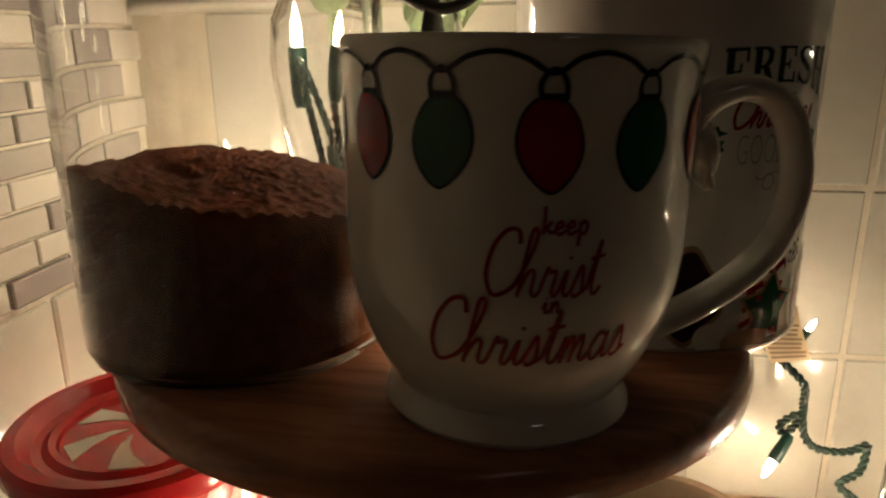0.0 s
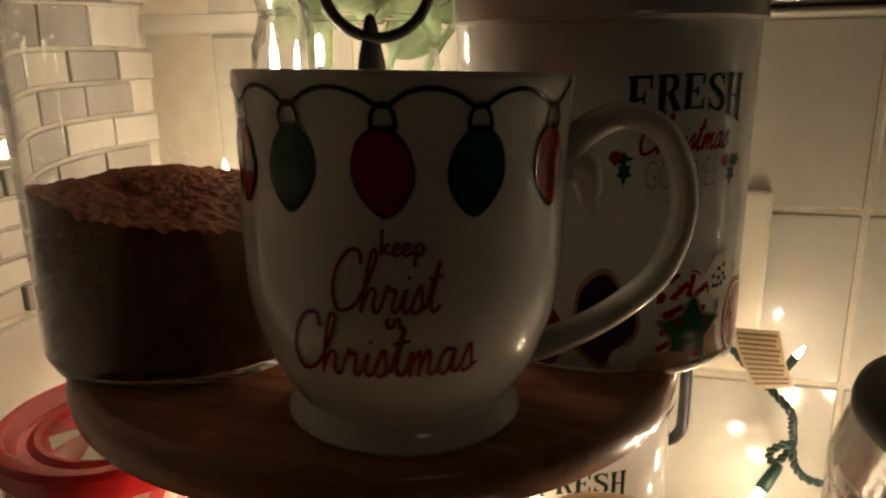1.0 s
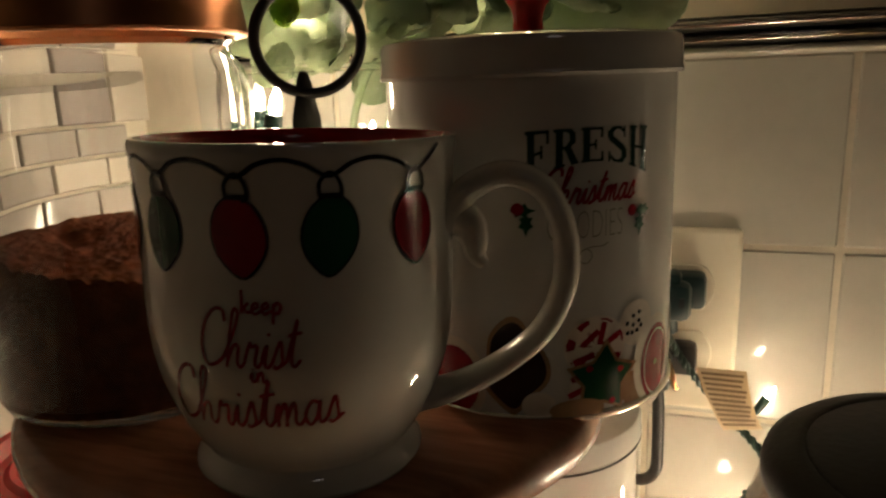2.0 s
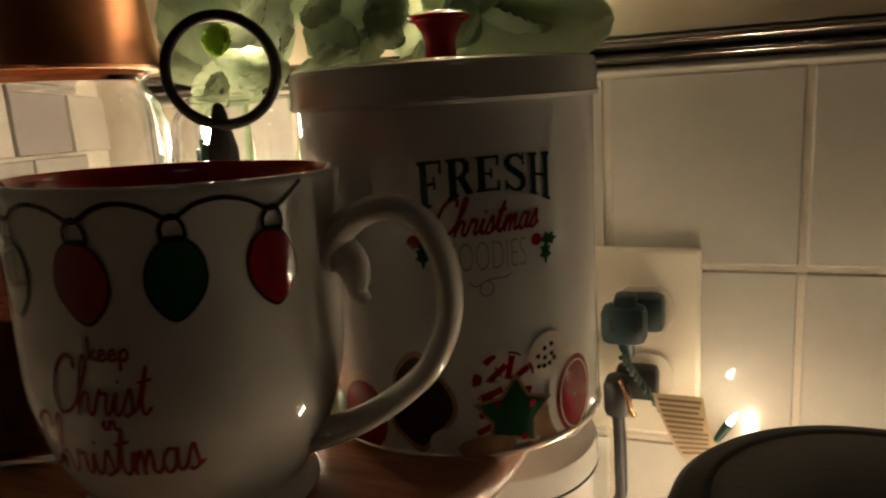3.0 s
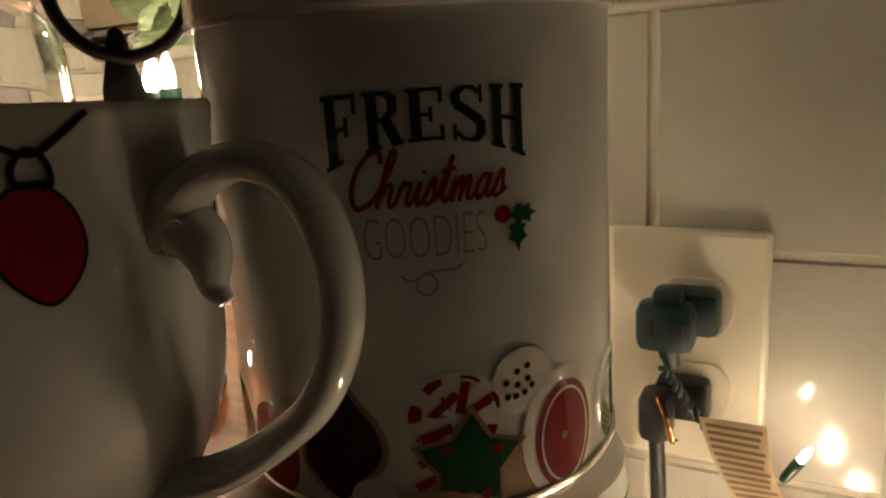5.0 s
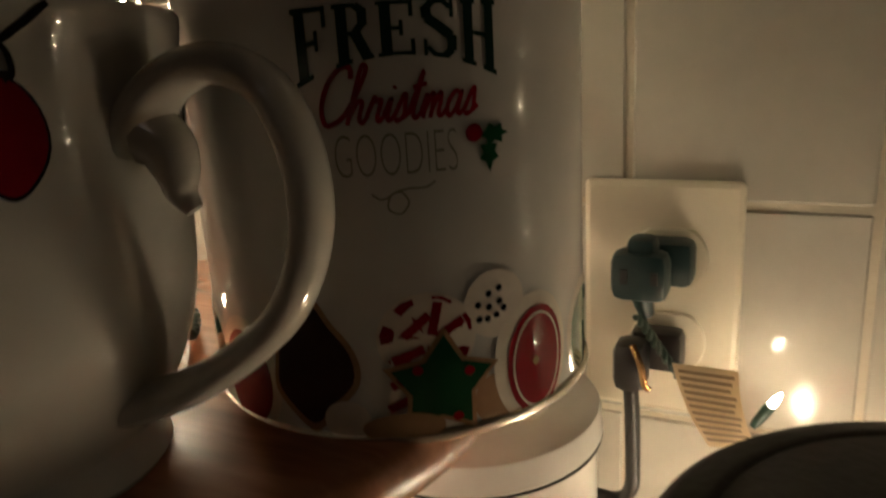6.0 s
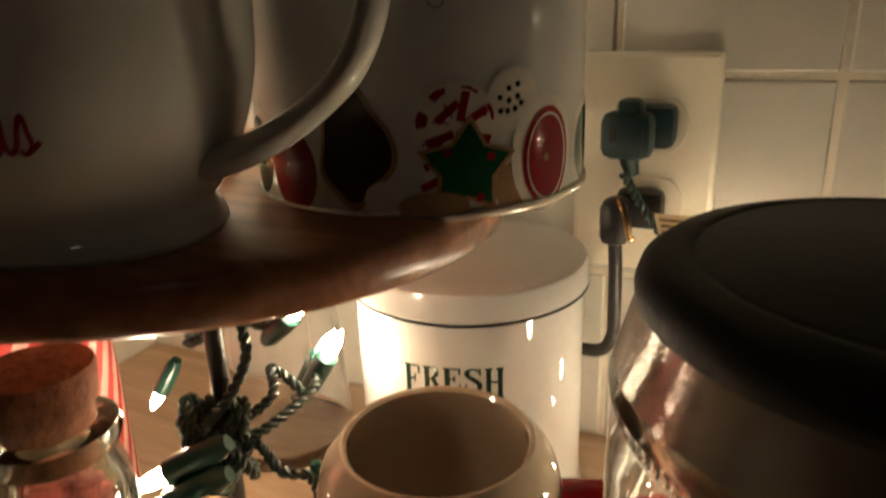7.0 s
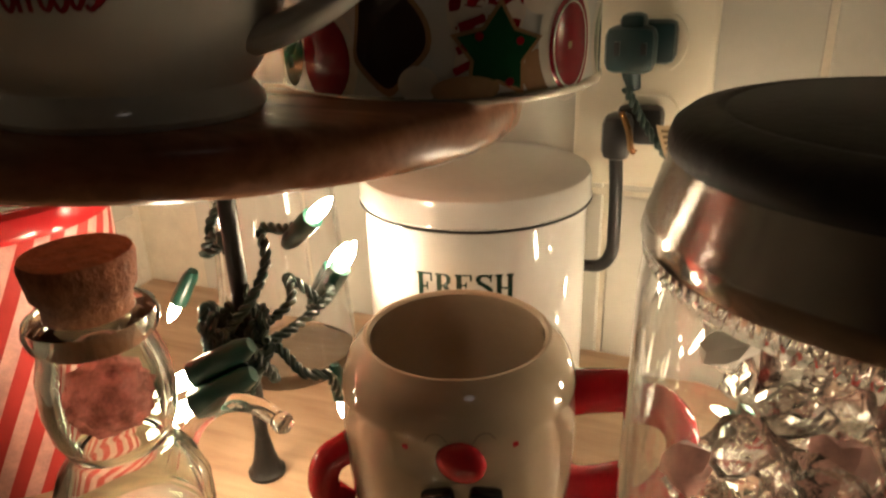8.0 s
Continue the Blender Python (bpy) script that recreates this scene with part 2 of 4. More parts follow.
def flat_print(outline, go, bm=None, lift=0.0, rings=1):
    """A thin printed patch: an outline of (u, v) filled towards its middle and wrapped."""
    bm = bm or bmesh.new()
    cu, cv = sum(p[0] for p in outline) / len(outline), sum(p[1] for p in outline) / len(outline)
    loops = []
    for s in (1.0, 0.66, 0.33):
        loops.append([bm.verts.new(go(cu + (u - cu) * s, cv + (v - cv) * s, lift)) for u, v in outline])
    mid = bm.verts.new(go(cu, cv, lift))
    n = len(outline)
    for a, b in zip(loops, loops[1:]):
        for k in range(n):
            bm.faces.new((a[k], a[(k + 1) % n], b[(k + 1) % n], b[k]))
    for k in range(n):
        bm.faces.new((loops[-1][k], loops[-1][(k + 1) % n], mid))
    return bm


def stroke_print(points, width, go, bm=None, lift=0.0, steps=8):
    """A printed line of (u, v) points, wrapped."""
    bm = bm or bmesh.new()
    line = curve([(u, v, 0) for u, v in points], steps)
    prev = None
    for i, p in enumerate(line):
        d = (line[min(i + 1, len(line) - 1)] - line[max(i - 1, 0)]).normalized()
        q = Vector((-d.y, d.x, 0)) * width / 2
        pair = (bm.verts.new(go(p.x + q.x, p.y + q.y, lift)), bm.verts.new(go(p.x - q.x, p.y - q.y, lift)))
        if prev:
            bm.faces.new((prev[0], prev[1], pair[1], pair[0]))
        prev = pair
    return bm


def ellipse(cu, cv, ru, rv, n=28, point=0.0):
    out = []
    for k in range(n):
        a = 2 * math.pi * k / n
        v = math.sin(a)
        sq = 1 - point * max(0.0, -v) ** 2
        out.append((cu + ru * math.cos(a) * sq, cv + rv * v))
    return out


def letters(words, width, height, go, shear=0.0, warp=None, thin=0.0):
    """Words in the built-in font, fitted to a width and height and wrapped by go."""
    cu = bpy.data.curves.new("words", "FONT")
    cu.body, cu.shear, cu.offset = words, shear, thin
    cu.resolution_u = 4
    ob = bpy.data.objects.new("words", cu)
    scene.collection.objects.link(ob)
    me = bpy.data.meshes.new_from_object(ob.evaluated_get(bpy.context.evaluated_depsgraph_get()))
    bm = bmesh.new()
    bm.from_mesh(me)
    bpy.data.objects.remove(ob)
    bpy.data.curves.remove(cu)
    bpy.data.meshes.remove(me)
    bmesh.ops.triangulate(bm, faces=bm.faces[:])
    xs, ys = [v.co.x for v in bm.verts], [v.co.y for v in bm.verts]
    x0, x1, y0, y1 = min(xs), max(xs), min(ys), max(ys)
    for v in bm.verts:
        u, w = (v.co.x - x0) / (x1 - x0) - 0.5, (v.co.y - y0) / (y1 - y0)
        v.co = go(u * width, warp(u, w) if warp else (w - 0.5) * height)
    return bm


PEN = {
    "C": (0.66, [[(0.62, 0.78), (0.54, 0.97), (0.32, 0.96), (0.12, 0.70), (0.08, 0.32), (0.24, 0.03), (0.48, 0.06), (0.70, 0.24)]]),
    "h": (0.47, [[(-0.06, 0.12), (0.16, 0.55), (0.25, 0.92), (0.15, 0.98), (0.10, 0.60), (0.07, 0.0)], [(0.07, 0.08), (0.20, 0.38), (0.31, 0.36), (0.31, 0.10), (0.40, 0.02), (0.49, 0.14)]]),
    "k": (0.42, [[(0.04, 0.98), (0.06, 0.5), (0.06, 0.0)], [(0.30, 0.46), (0.16, 0.26), (0.08, 0.22)], [(0.12, 0.25), (0.26, 0.08), (0.42, 0.08)]]),
    "e": (0.36, [[(0.02, 0.20), (0.22, 0.28), (0.20, 0.44), (0.06, 0.38), (0.03, 0.14), (0.14, 0.0), (0.36, 0.14)]]),
    "p": (0.42, [[(0.06, 0.44), (0.07, 0.1), (0.06, -0.42)], [(0.07, 0.30), (0.20, 0.45), (0.32, 0.28), (0.24, 0.02), (0.08, 0.06)]]),
    "n": (0.44, [[(0.02, 0.42), (0.07, 0.36), (0.07, 0.0)], [(0.07, 0.16), (0.20, 0.44), (0.28, 0.32), (0.28, 0.08), (0.34, 0.02), (0.44, 0.14)]]),
    "r": (0.37, [[(0.0, 0.14), (0.09, 0.44), (0.13, 0.37), (0.25, 0.38), (0.23, 0.10), (0.30, 0.02), (0.39, 0.14)]]),
    "i": (0.24, [[(0.0, 0.14), (0.09, 0.40), (0.08, 0.10), (0.15, 0.02), (0.26, 0.14)], [(0.10, 0.56), (0.13, 0.60)]]),
    "s": (0.30, [[(0.0, 0.12), (0.13, 0.46), (0.19, 0.24), (0.20, 0.08), (0.08, 0.0), (0.03, 0.06)], [(0.18, 0.04), (0.32, 0.14)]]),
    "t": (0.27, [[(0.0, 0.14), (0.15, 0.82), (0.09, 0.20), (0.17, 0.02), (0.29, 0.14)], [(-0.02, 0.55), (0.27, 0.60)]]),
    "m": (0.56, [[(0.0, 0.12), (0.07, 0.42), (0.07, 0.0)], [(0.07, 0.14), (0.18, 0.42), (0.23, 0.30), (0.23, 0.0)], [(0.23, 0.14), (0.35, 0.42), (0.40, 0.30), (0.40, 0.08), (0.48, 0.02), (0.58, 0.14)]]),
    "a": (0.44, [[(0.29, 0.36), (0.14, 0.42), (0.02, 0.20), (0.10, 0.0), (0.23, 0.12), (0.29, 0.42), (0.28, 0.10), (0.35, 0.02), (0.46, 0.14)]]),
}
SLAB = {
    "F": [((0.24, 0.0), (0.24, 1.0), 0.26), ((0.02, 0.96), (0.92, 0.96), 0.09), ((0.88, 1.0), (0.88, 0.68), 0.10), ((0.24, 0.50), (0.66, 0.50), 0.09), ((0.64, 0.66), (0.64, 0.36), 0.09), ((0.02, 0.04), (0.50, 0.04), 0.09)],
    "R": [((0.24, 0.0), (0.24, 1.0), 0.26), ((0.02, 0.96), (0.60, 0.96), 0.09), ((0.24, 0.50), (0.60, 0.50), 0.09), ((0.58, 0.97), (0.76, 0.86), 0.18), ((0.76, 0.90), (0.76, 0.60), 0.22), ((0.76, 0.64), (0.56, 0.50), 0.18), ((0.56, 0.50), (0.84, 0.04), 0.24), ((0.02, 0.04), (0.46, 0.04), 0.09), ((0.70, 0.04), (1.0, 0.04), 0.09)],
    "E": [((0.24, 0.0), (0.24, 1.0), 0.26), ((0.02, 0.96), (0.92, 0.96), 0.09), ((0.88, 1.0), (0.88, 0.70), 0.10), ((0.24, 0.50), (0.64, 0.50), 0.09), ((0.62, 0.64), (0.62, 0.36), 0.09), ((0.02, 0.04), (0.92, 0.04), 0.09), ((0.90, 0.0), (0.90, 0.30), 0.10)],
    "S": [((0.84, 1.0), (0.84, 0.70), 0.09), ((0.80, 0.86), (0.60, 0.97), 0.12), ((0.64, 0.96), (0.34, 0.96), 0.10), ((0.36, 0.97), (0.17, 0.84), 0.17), ((0.17, 0.88), (0.19, 0.66), 0.24), ((0.17, 0.68), (0.82, 0.38), 0.24), ((0.82, 0.42), (0.82, 0.16), 0.24), ((0.83, 0.18), (0.62, 0.03), 0.17), ((0.66, 0.04), (0.34, 0.04), 0.10), ((0.38, 0.03), (0.18, 0.16), 0.12), ((0.13, 0.0), (0.13, 0.30), 0.09)],
    "H": [((0.20, 0.0), (0.20, 1.0), 0.24), ((0.80, 0.0), (0.80, 1.0), 0.24), ((0.20, 0.50), (0.80, 0.50), 0.09), ((0.0, 0.96), (0.40, 0.96), 0.09), ((0.60, 0.96), (1.0, 0.96), 0.09), ((0.0, 0.04), (0.40, 0.04), 0.09), ((0.60, 0.04), (1.0, 0.04), 0.09)],
}


def script(words, width, height, go, pen=0.10, slant=0.18, rise=0.0):
    """Joined handwriting, fitted to a width and height and wrapped by go."""
    total = sum(PEN[c][0] for c in words)
    k = width / (total + 0.1)
    bm, x = bmesh.new(), 0.0
    for n, c in enumerate(words):
        step, lines = PEN[c]
        for m, line in enumerate(lines):
            pts = [((x + px + slant * py) * k - width / 2, py * height - height * 0.4 + rise * ((x + px) / total - 0.5)) for px, py in line]
            stroke_print(pts, pen * k * (1.15 if c == "C" else 1.0), go, bm, lift=0.00003 * ((n * 3 + m) % 5), steps=7)
        x += step
    return bm


def slab_letters(words, width, height, go, warp):
    """Bold slab-serif capitals of straight bars, wrapped by go."""
    n = len(words)
    cell = width / n
    bm = bmesh.new()
    for i, c in enumerate(words):
        for j, ((x0, y0), (x1, y1), w) in enumerate(SLAB[c]):
            ax, ay, bx, by = x0 * cell * 0.92, y0 * height, x1 * cell * 0.92, y1 * height
            d = Vector((bx - ax, by - ay, 0)).normalized()
            px, py = -d.y * w * cell / 2, d.x * w * cell / 2
            prev = None
            for t in (0, 0.25, 0.5, 0.75, 1.0):
                cx, cy = ax + (bx - ax) * t, ay + (by - ay) * t
                pair = []
                for sgn in (1, -1):
                    u = i * cell + cx + sgn * px - width / 2
                    v = min(1.0, max(0.0, (cy + sgn * py) / height))
                    pair.append(bm.verts.new(go(u, warp(u / width, v), 0.00002 * (j % 4))))
                if prev:
                    bm.faces.new((prev[0], prev[1], pair[1], pair[0]))
                prev = pair
    return bm


# ---- setting ----
WALL_Y, WALL_X = 0.446, -0.275
TILE_W, TILE_H, TILE_X0, TILE_Z0 = 0.1028, 0.1093, 0.0862, -0.005


def slab(name, size, at, material, label="", category="wall"):
    ob = part(name, box(*size, at=at), material, smooth=False)
    return tagged(ob, label, category, kind="structure")


wall_north = slab("wall_north", (3.2, 0.1, 2.4), (1.2, WALL_Y + 0.0514, 0.3), GROUT, "white square glazed tile backsplash behind the counter")
wall_north_upper = slab("wall_north_upper", (3.2, 0.01, 1.16), (1.2, WALL_Y - 0.002, 0.343 + 0.58), PAINT, "cream painted wall above the tile trim")
wall_west = slab("wall_west", (0.1, 2.6, 2.4), (WALL_X - 0.053, -0.85, 0.3), MOSAIC_GROUT, "side wall with grey and white mosaic over white tile")
# Unseen walls and ceiling added to close the room; dark paint limits bounce.
wall_south = slab("wall_south", (3.3, 0.1, 2.4), (1.2, -2.2, 0.3), ROOM, "unseen plain dark wall added behind to close the room")
wall_east = slab("wall_east", (0.1, 2.8, 2.4), (2.85, -0.85, 0.3), ROOM, "unseen plain dark side wall added to close the room")
ceiling = slab("ceiling", (3.3, 2.8, 0.1), (1.2, -0.85, 1.55), ROOM, "unseen plain dark ceiling added to close the room", "ceiling")
floor = slab("floor", (3.3, 2.8, 0.1), (1.2, -0.85, -0.95), FLOORING, "dark wooden floor", "floor")
counter = tagged(part("counter", box(3.0, 0.68, 0.04, 0.004, at=(1.225, WALL_Y - 0.34, -0.02)), COUNTER, smooth=False), "warm brown wooden counter top", "counter", kind="structure")


def trim_piece(name, profile, material, label):
    bm = bmesh.new()
    a = [bm.verts.new((WALL_X, WALL_Y - d, z)) for d, z in profile]
    b = [bm.verts.new((2.79, WALL_Y - d, z)) for d, z in profile]
    for k in range(len(a)):
        j = (k + 1) % len(a)
        bm.faces.new((a[k], a[j], b[j], b[k]))
    bm.faces.new(a)
    bm.faces.new(b[::-1])
    return tagged(part(name, bm, material), label, "trim", kind="structure")


def bulge(z0, z1, depth, n=10, base=0.0):
    return [(base, z0)] + [(base + depth * math.sin(math.pi * k / n) ** 0.6, z0 + (z1 - z0) * k / n) for k in range(1, n)] + [(base, z1), (-0.003, z1), (-0.003, z0)]


trim_piece("trim_lower", bulge(0.3215, 0.3275, 0.006, base=0.001), WHITE_TILE, "thin cream glazed edging under the metal liner")
trim_piece("trim_middle", bulge(0.3278, 0.3345, 0.008, base=0.001), LINER, "grey metallic pencil liner along the tile top")
trim_piece("trim_upper", bulge(0.3348, 0.3428, 0.011, base=0.001), LINER, "rounded grey metallic liner along the tile top")


# ---- tiered stand ----
STAND = (-0.045, 0.2746)
stand = thing("tiered_stand", (*STAND, 0.0), "round stained wooden serving stand with black iron post and ring", "stand")
TILT_TRAY = Matrix.Translation((0, 0, 0.1935)) @ Matrix.Rotation(radians(-2.0), 4, "X") @ Matrix.Rotation(radians(1.2), 4, "Y")
R = 0.1240
tray = lathe([(0, 0), (R - 0.006, 0), (R - 0.0025, -0.0012), (R - 0.0005, -0.004), (R, -0.008), (R - 0.001, -0.0140), (R - 0.004, -0.0168), (R - 0.009, -0.0180), (0, -0.0180)], 160)
part("tray", moved(tray, TILT_TRAY), TRAYWOOD, stand, "stained wooden disc with a rounded edge")
part("post", lathe([(0, 0.004), (0.003, 0.004), (0.0040, 0.10), (0.0040, 0.1765), (0, 0.1765)], 20), IRON, stand)
part("foot", lathe([(0, 0), (0.009, 0), (0.009, 0.002), (0.007, 0.004), (0.005, 0.012), (0.0034, 0.022), (0, 0.022)], 40), IRON, stand)
part("upper_post", lathe([(0, 0.192), (0.0075, 0.192), (0.007, 0.196), (0.0028, 0.199), (0.0026, 0.275), (0, 0.275)], 20), IRON, stand)
RING_TURN = Matrix.Rotation(radians(31), 4, "Z")
blade = lathe([(0, 0.268), (0.0026, 0.270), (0.0048, 0.282), (0.0066, 0.294), (0.0064, 0.302), (0.0042, 0.311), (0.0034, 0.316), (0.0022, 0.320), (0, 0.3215)], 24)
blade = moved(blade, Matrix.Rotation(radians(52), 4, "Z") @ Matrix.Diagonal((1, 0.3, 1, 1)))
part("finial", blade, IRON, stand, "flat leaf-shaped iron clasp")
ring_line = [Vector((0.0216 * math.cos(a), 0, 0.0216 * math.sin(a))) for a in [2 * math.pi * k / 72 for k in range(72)]]
ring = sweep(ring_line, 0.0023, 12, closed=True)
part("ring", moved(ring, Matrix.Translation((0.0028, 0.0015, 0.3335)) @ RING_TURN), IRON, stand, "round black iron ring handle")


# ---- footed mug ----
MUG = (-0.0102, 0.2035)
MUG_OUT = [(0.0330, 0.1960), (0.0352, 0.1963), (0.0366, 0.1985), (0.0362, 0.2010), (0.0345, 0.2036), (0.0332, 0.2052), (0.0337, 0.2068), (0.0360, 0.2092), (0.0395, 0.2155), (0.0425, 0.2225), (0.0452, 0.2310), (0.0468, 0.2395), (0.0474, 0.2470), (0.0476, 0.2600), (0.0475, 0.2740), (0.0477, 0.2860), (0.0482, 0.2950), (0.0488, 0.2995), (0.0488, 0.3012)]


def mug_radius(z):
    for (r0, z0), (r1, z1) in zip(MUG_OUT, MUG_OUT[1:]):
        if z0 <= z <= z1:
            return r0 + (r1 - r0) * (z - z0) / (z1 - z0)
    return MUG_OUT[-1][0]


mug = thing("footed_mug", (*MUG, 0.0), "white glazed footed mug printed with a bulb garland, on the tray", "mug")
MUG_LEAN = Matrix.Rotation(radians(-2.0), 4, "X") @ Matrix.Rotation(radians(1.2), 4, "Y")
mug.rotation_euler = MUG_LEAN.to_euler()
mug.location = Vector((-0.0113, 0.2018, 0.1945)) - MUG_LEAN.to_3x3() @ Vector((0, 0, 0.196))
mug.scale = (1.02, 1.02, 1.0)
inner = [(r - 0.0032, z) for r, z in MUG_OUT if z > 0.207]
part("body", lathe([(0, 0.1985), (0.030, 0.1985)] + MUG_OUT + [(0.0482, 0.3022), (0.0470, 0.3022)], 128), CERAMIC, mug)
part("lining", lathe([(0.0470, 0.3022), (0.0460, 0.3010)] + [(r - 0.0004, z) for r, z in inner[::-1][1:]] + [(0.015, 0.2085), (0, 0.208)], 96), RED_GLAZE, mug, "red glazed inside")
HX, HY = math.cos(radians(12)), math.sin(radians(12))
handle_rz = [(0.0455, 0.2722), (0.0540, 0.2833), (0.0655, 0.2879), (0.0768, 0.2833), (0.0831, 0.2708), (0.0840, 0.2550), (0.0785, 0.2400), (0.0690, 0.2300), (0.0575, 0.2220), (0.0455, 0.2165), (0.0385, 0.2150)]
handle_line = curve([(r * HX / 1.02, r * HY / 1.02, z + 0.0025) for r, z in handle_rz], 8)
part("handle", sweep(handle_line, lambda t: 0.0039 + 0.0014 * abs(2 * t - 1) ** 4, 18, squash=1.7, side=Vector((-HY, HX, 0))), CERAMIC, mug, "looped white glazed handle")
curl = curve([(r * HX, r * HY, z + 0.0025) for r, z in [(0.047, 0.276), (0.0525, 0.272), (0.0545, 0.267), (0.0550, 0.2625), (0.0575, 0.2590)]], 8)
part("thumb_curl", sweep(curl, lambda t: 0.0070 - 0.0052 * t, 14, squash=1.1, side=Vector((-HY, HX, 0))), CERAMIC, mug)
BULB_AZ = [-104, -74, -43.5, -17.5, 11.5, 39, 69]
for k, az in enumerate(BULB_AZ + [135, 163, 191, 220]):
    go = round_map(mug_radius, az, 0.2785)
    tilt_u = 0.0006 if k % 2 else -0.0006
    edge = part("ornament_outline", flat_print([(u + tilt_u * v / 0.01, v) for u, v in ellipse(0, 0, 0.0076, 0.0110, 28, 0.35)], go), BLACK_PRINT, mug)
    part("ornament", flat_print([(u + tilt_u * v / 0.01, v) for u, v in ellipse(0, 0.0001, 0.0070, 0.0103, 28, 0.35)], go, lift=0.0002), RED_PRINT if k % 2 == 0 else LEAF_PRINT, edge, "printed red bulb" if k % 2 == 0 else "printed green bulb")
    cap = stroke_print([(-0.0024, 0.0098), (-0.0026, 0.0135), (-0.0008, 0.0160), (0.0010, 0.0160), (0.0027, 0.0135), (0.0025, 0.0098), (-0.0024, 0.0098)], 0.0011, go, lift=0.0002, steps=5)
    stroke_print([(-0.0028, 0.0105), (0.0028, 0.0105)], 0.0014, go, cap, lift=0.0003)
    part("ornament_cap", cap, BLACK_PRINT, edge)
go = round_map(mug_radius, 0, 0.2940)
wire = []
for a, b in zip(BULB_AZ, BULB_AZ[1:]):
    for f, dz in ((0.0, 0.0000), (0.25, 0.0032), (0.5, 0.0043), (0.75, 0.0030)):
        wire.append((radians(a + (b - a) * f) * 0.048, dz))
wire += [(radians(69) * 0.048, 0.0), (radians(75) * 0.048, 0.0025), (radians(82) * 0.048, 0.0068)]
part("garland_wire", stroke_print(wire, 0.0012, go), BLACK_PRINT, mug)
part("lettering", script("keep", 0.0118, 0.0066, round_map(mug_radius, 17.5, 0.2612), 0.12, 0.05), RED_PRINT, mug)
part("lettering", script("Christ", 0.0290, 0.0165, round_map(mug_radius, 11.5, 0.2500), 0.075), RED_PRINT, mug)
part("lettering", script("in", 0.0052, 0.0066, round_map(mug_radius, 15.0, 0.2420), 0.12, 0.05), RED_PRINT, mug)
part("lettering", script("Christmas", 0.0520, 0.0185, round_map(mug_radius, 9.5, 0.2320), 0.075, rise=0.002), RED_PRINT, mug)


# ---- enamel tins ----
TIN_R, TIN_H = 0.0585, 0.1255


def tin_radius(z):
    return TIN_R


def tin(name, place, z0, label, knob):
    ob = thing(name, (*place, z0), label, "tin", "enamel tins")
    part("body", lathe([(0, 0.0025), (TIN_R - 0.002, 0.0025), (TIN_R, 0.003), (TIN_R, TIN_H), (TIN_R - 0.004, TIN_H), (TIN_R - 0.004, 0.006), (0, 0.006)], 128), TINWHITE, ob)
    part("bottom_rim", lathe([(TIN_R - 0.003, 0), (TIN_R + 0.0008, 0), (TIN_R + 0.0014, 0.0012), (TIN_R + 0.0012, 0.0024), (TIN_R + 0.0002, 0.0032), (TIN_R - 0.003, 0.003)], 128, close=True), TINRIM, ob, "rolled bare metal rim")
    h = TIN_H
    lid = part("lid", lathe([(0.0565, h - 0.001), (0.0603, h - 0.0008), (0.0609, h + 0.0006), (0.0603, h + 0.0020), (0.0601, h + 0.0110), (0.0592, h + 0.0130), (0.0570, h + 0.0138), (0.045, h + (0.0150 if knob else 0.0142)), (0.028, h + (0.0158 if knob else 0.0144)), (0.012, h + (0.0164 if knob else 0.0145)), (0, h + (0.0165 if knob else 0.0145))], 128), TINWHITE, ob, "white enamel lid")
    if not knob:
        part("lid_seam", lathe([(0.0588, h - 0.0022), (0.0606, h - 0.0022), (0.0609, h - 0.0014), (0.0588, h - 0.0012)], 128, close=True), BLACKRUBBER, ob, "dark seam under the lid")
    if knob:
        k = h + 0.0158
        part("knob", lathe([(0, k - 0.001), (0.0068, k - 0.001), (0.0062, k + 0.002), (0.0060, k + 0.006), (0.0072, k + 0.0105), (0.0098, k + 0.0140), (0.0122, k + 0.0150), (0.0123, k + 0.0165), (0.0085, k + 0.0182), (0, k + 0.0185)], 48), REDPLASTIC, lid, "red plastic lid knob")
    return ob


def tin_fresh(ob, az, ztop):
    warp = lambda u, w: -(1 - w) * (0.0116 + 0.0056 * (2 * u) ** 2) - 0.0006 * (2 * u) ** 2
    part("lettering", slab_letters("FRESH", 0.0478, 0.0120, round_map(tin_radius, az, ztop), warp), GREEN_PRINT, ob)


TIN = (0.0433, 0.3025)
tin_a = tin("enamel_tin", TIN, 0.1905, "white enamel tin with red knob and cookie print, on the tray", True)
tin_fresh(tin_a, 34.2, 0.298 - 0.1905)
part("lettering", script("Christmas", 0.0385, 0.0130, round_map(tin_radius, 33.0, 0.0868), 0.10, 0.35, 0.001), RED_PRINT, tin_a)
part("lettering", letters("GOODIES", 0.0285, 0.0098, round_map(tin_radius, 32.0, 0.0742), thin=-0.022), GREY_PRINT, tin_a)
go = round_map(tin_radius, 32.0, 0.0640)
part("flourish", stroke_print([(-0.0065, 0.0012), (-0.004, -0.0002), (0.0, 0.0014), (0.002, -0.0012), (0.0, -0.0038), (-0.0028, -0.0024), (-0.0018, 0.0008), (0.002, 0.0020), (0.006, 0.0020), (0.0085, 0.0032)], 0.0005, go), GREY_PRINT, tin_a)
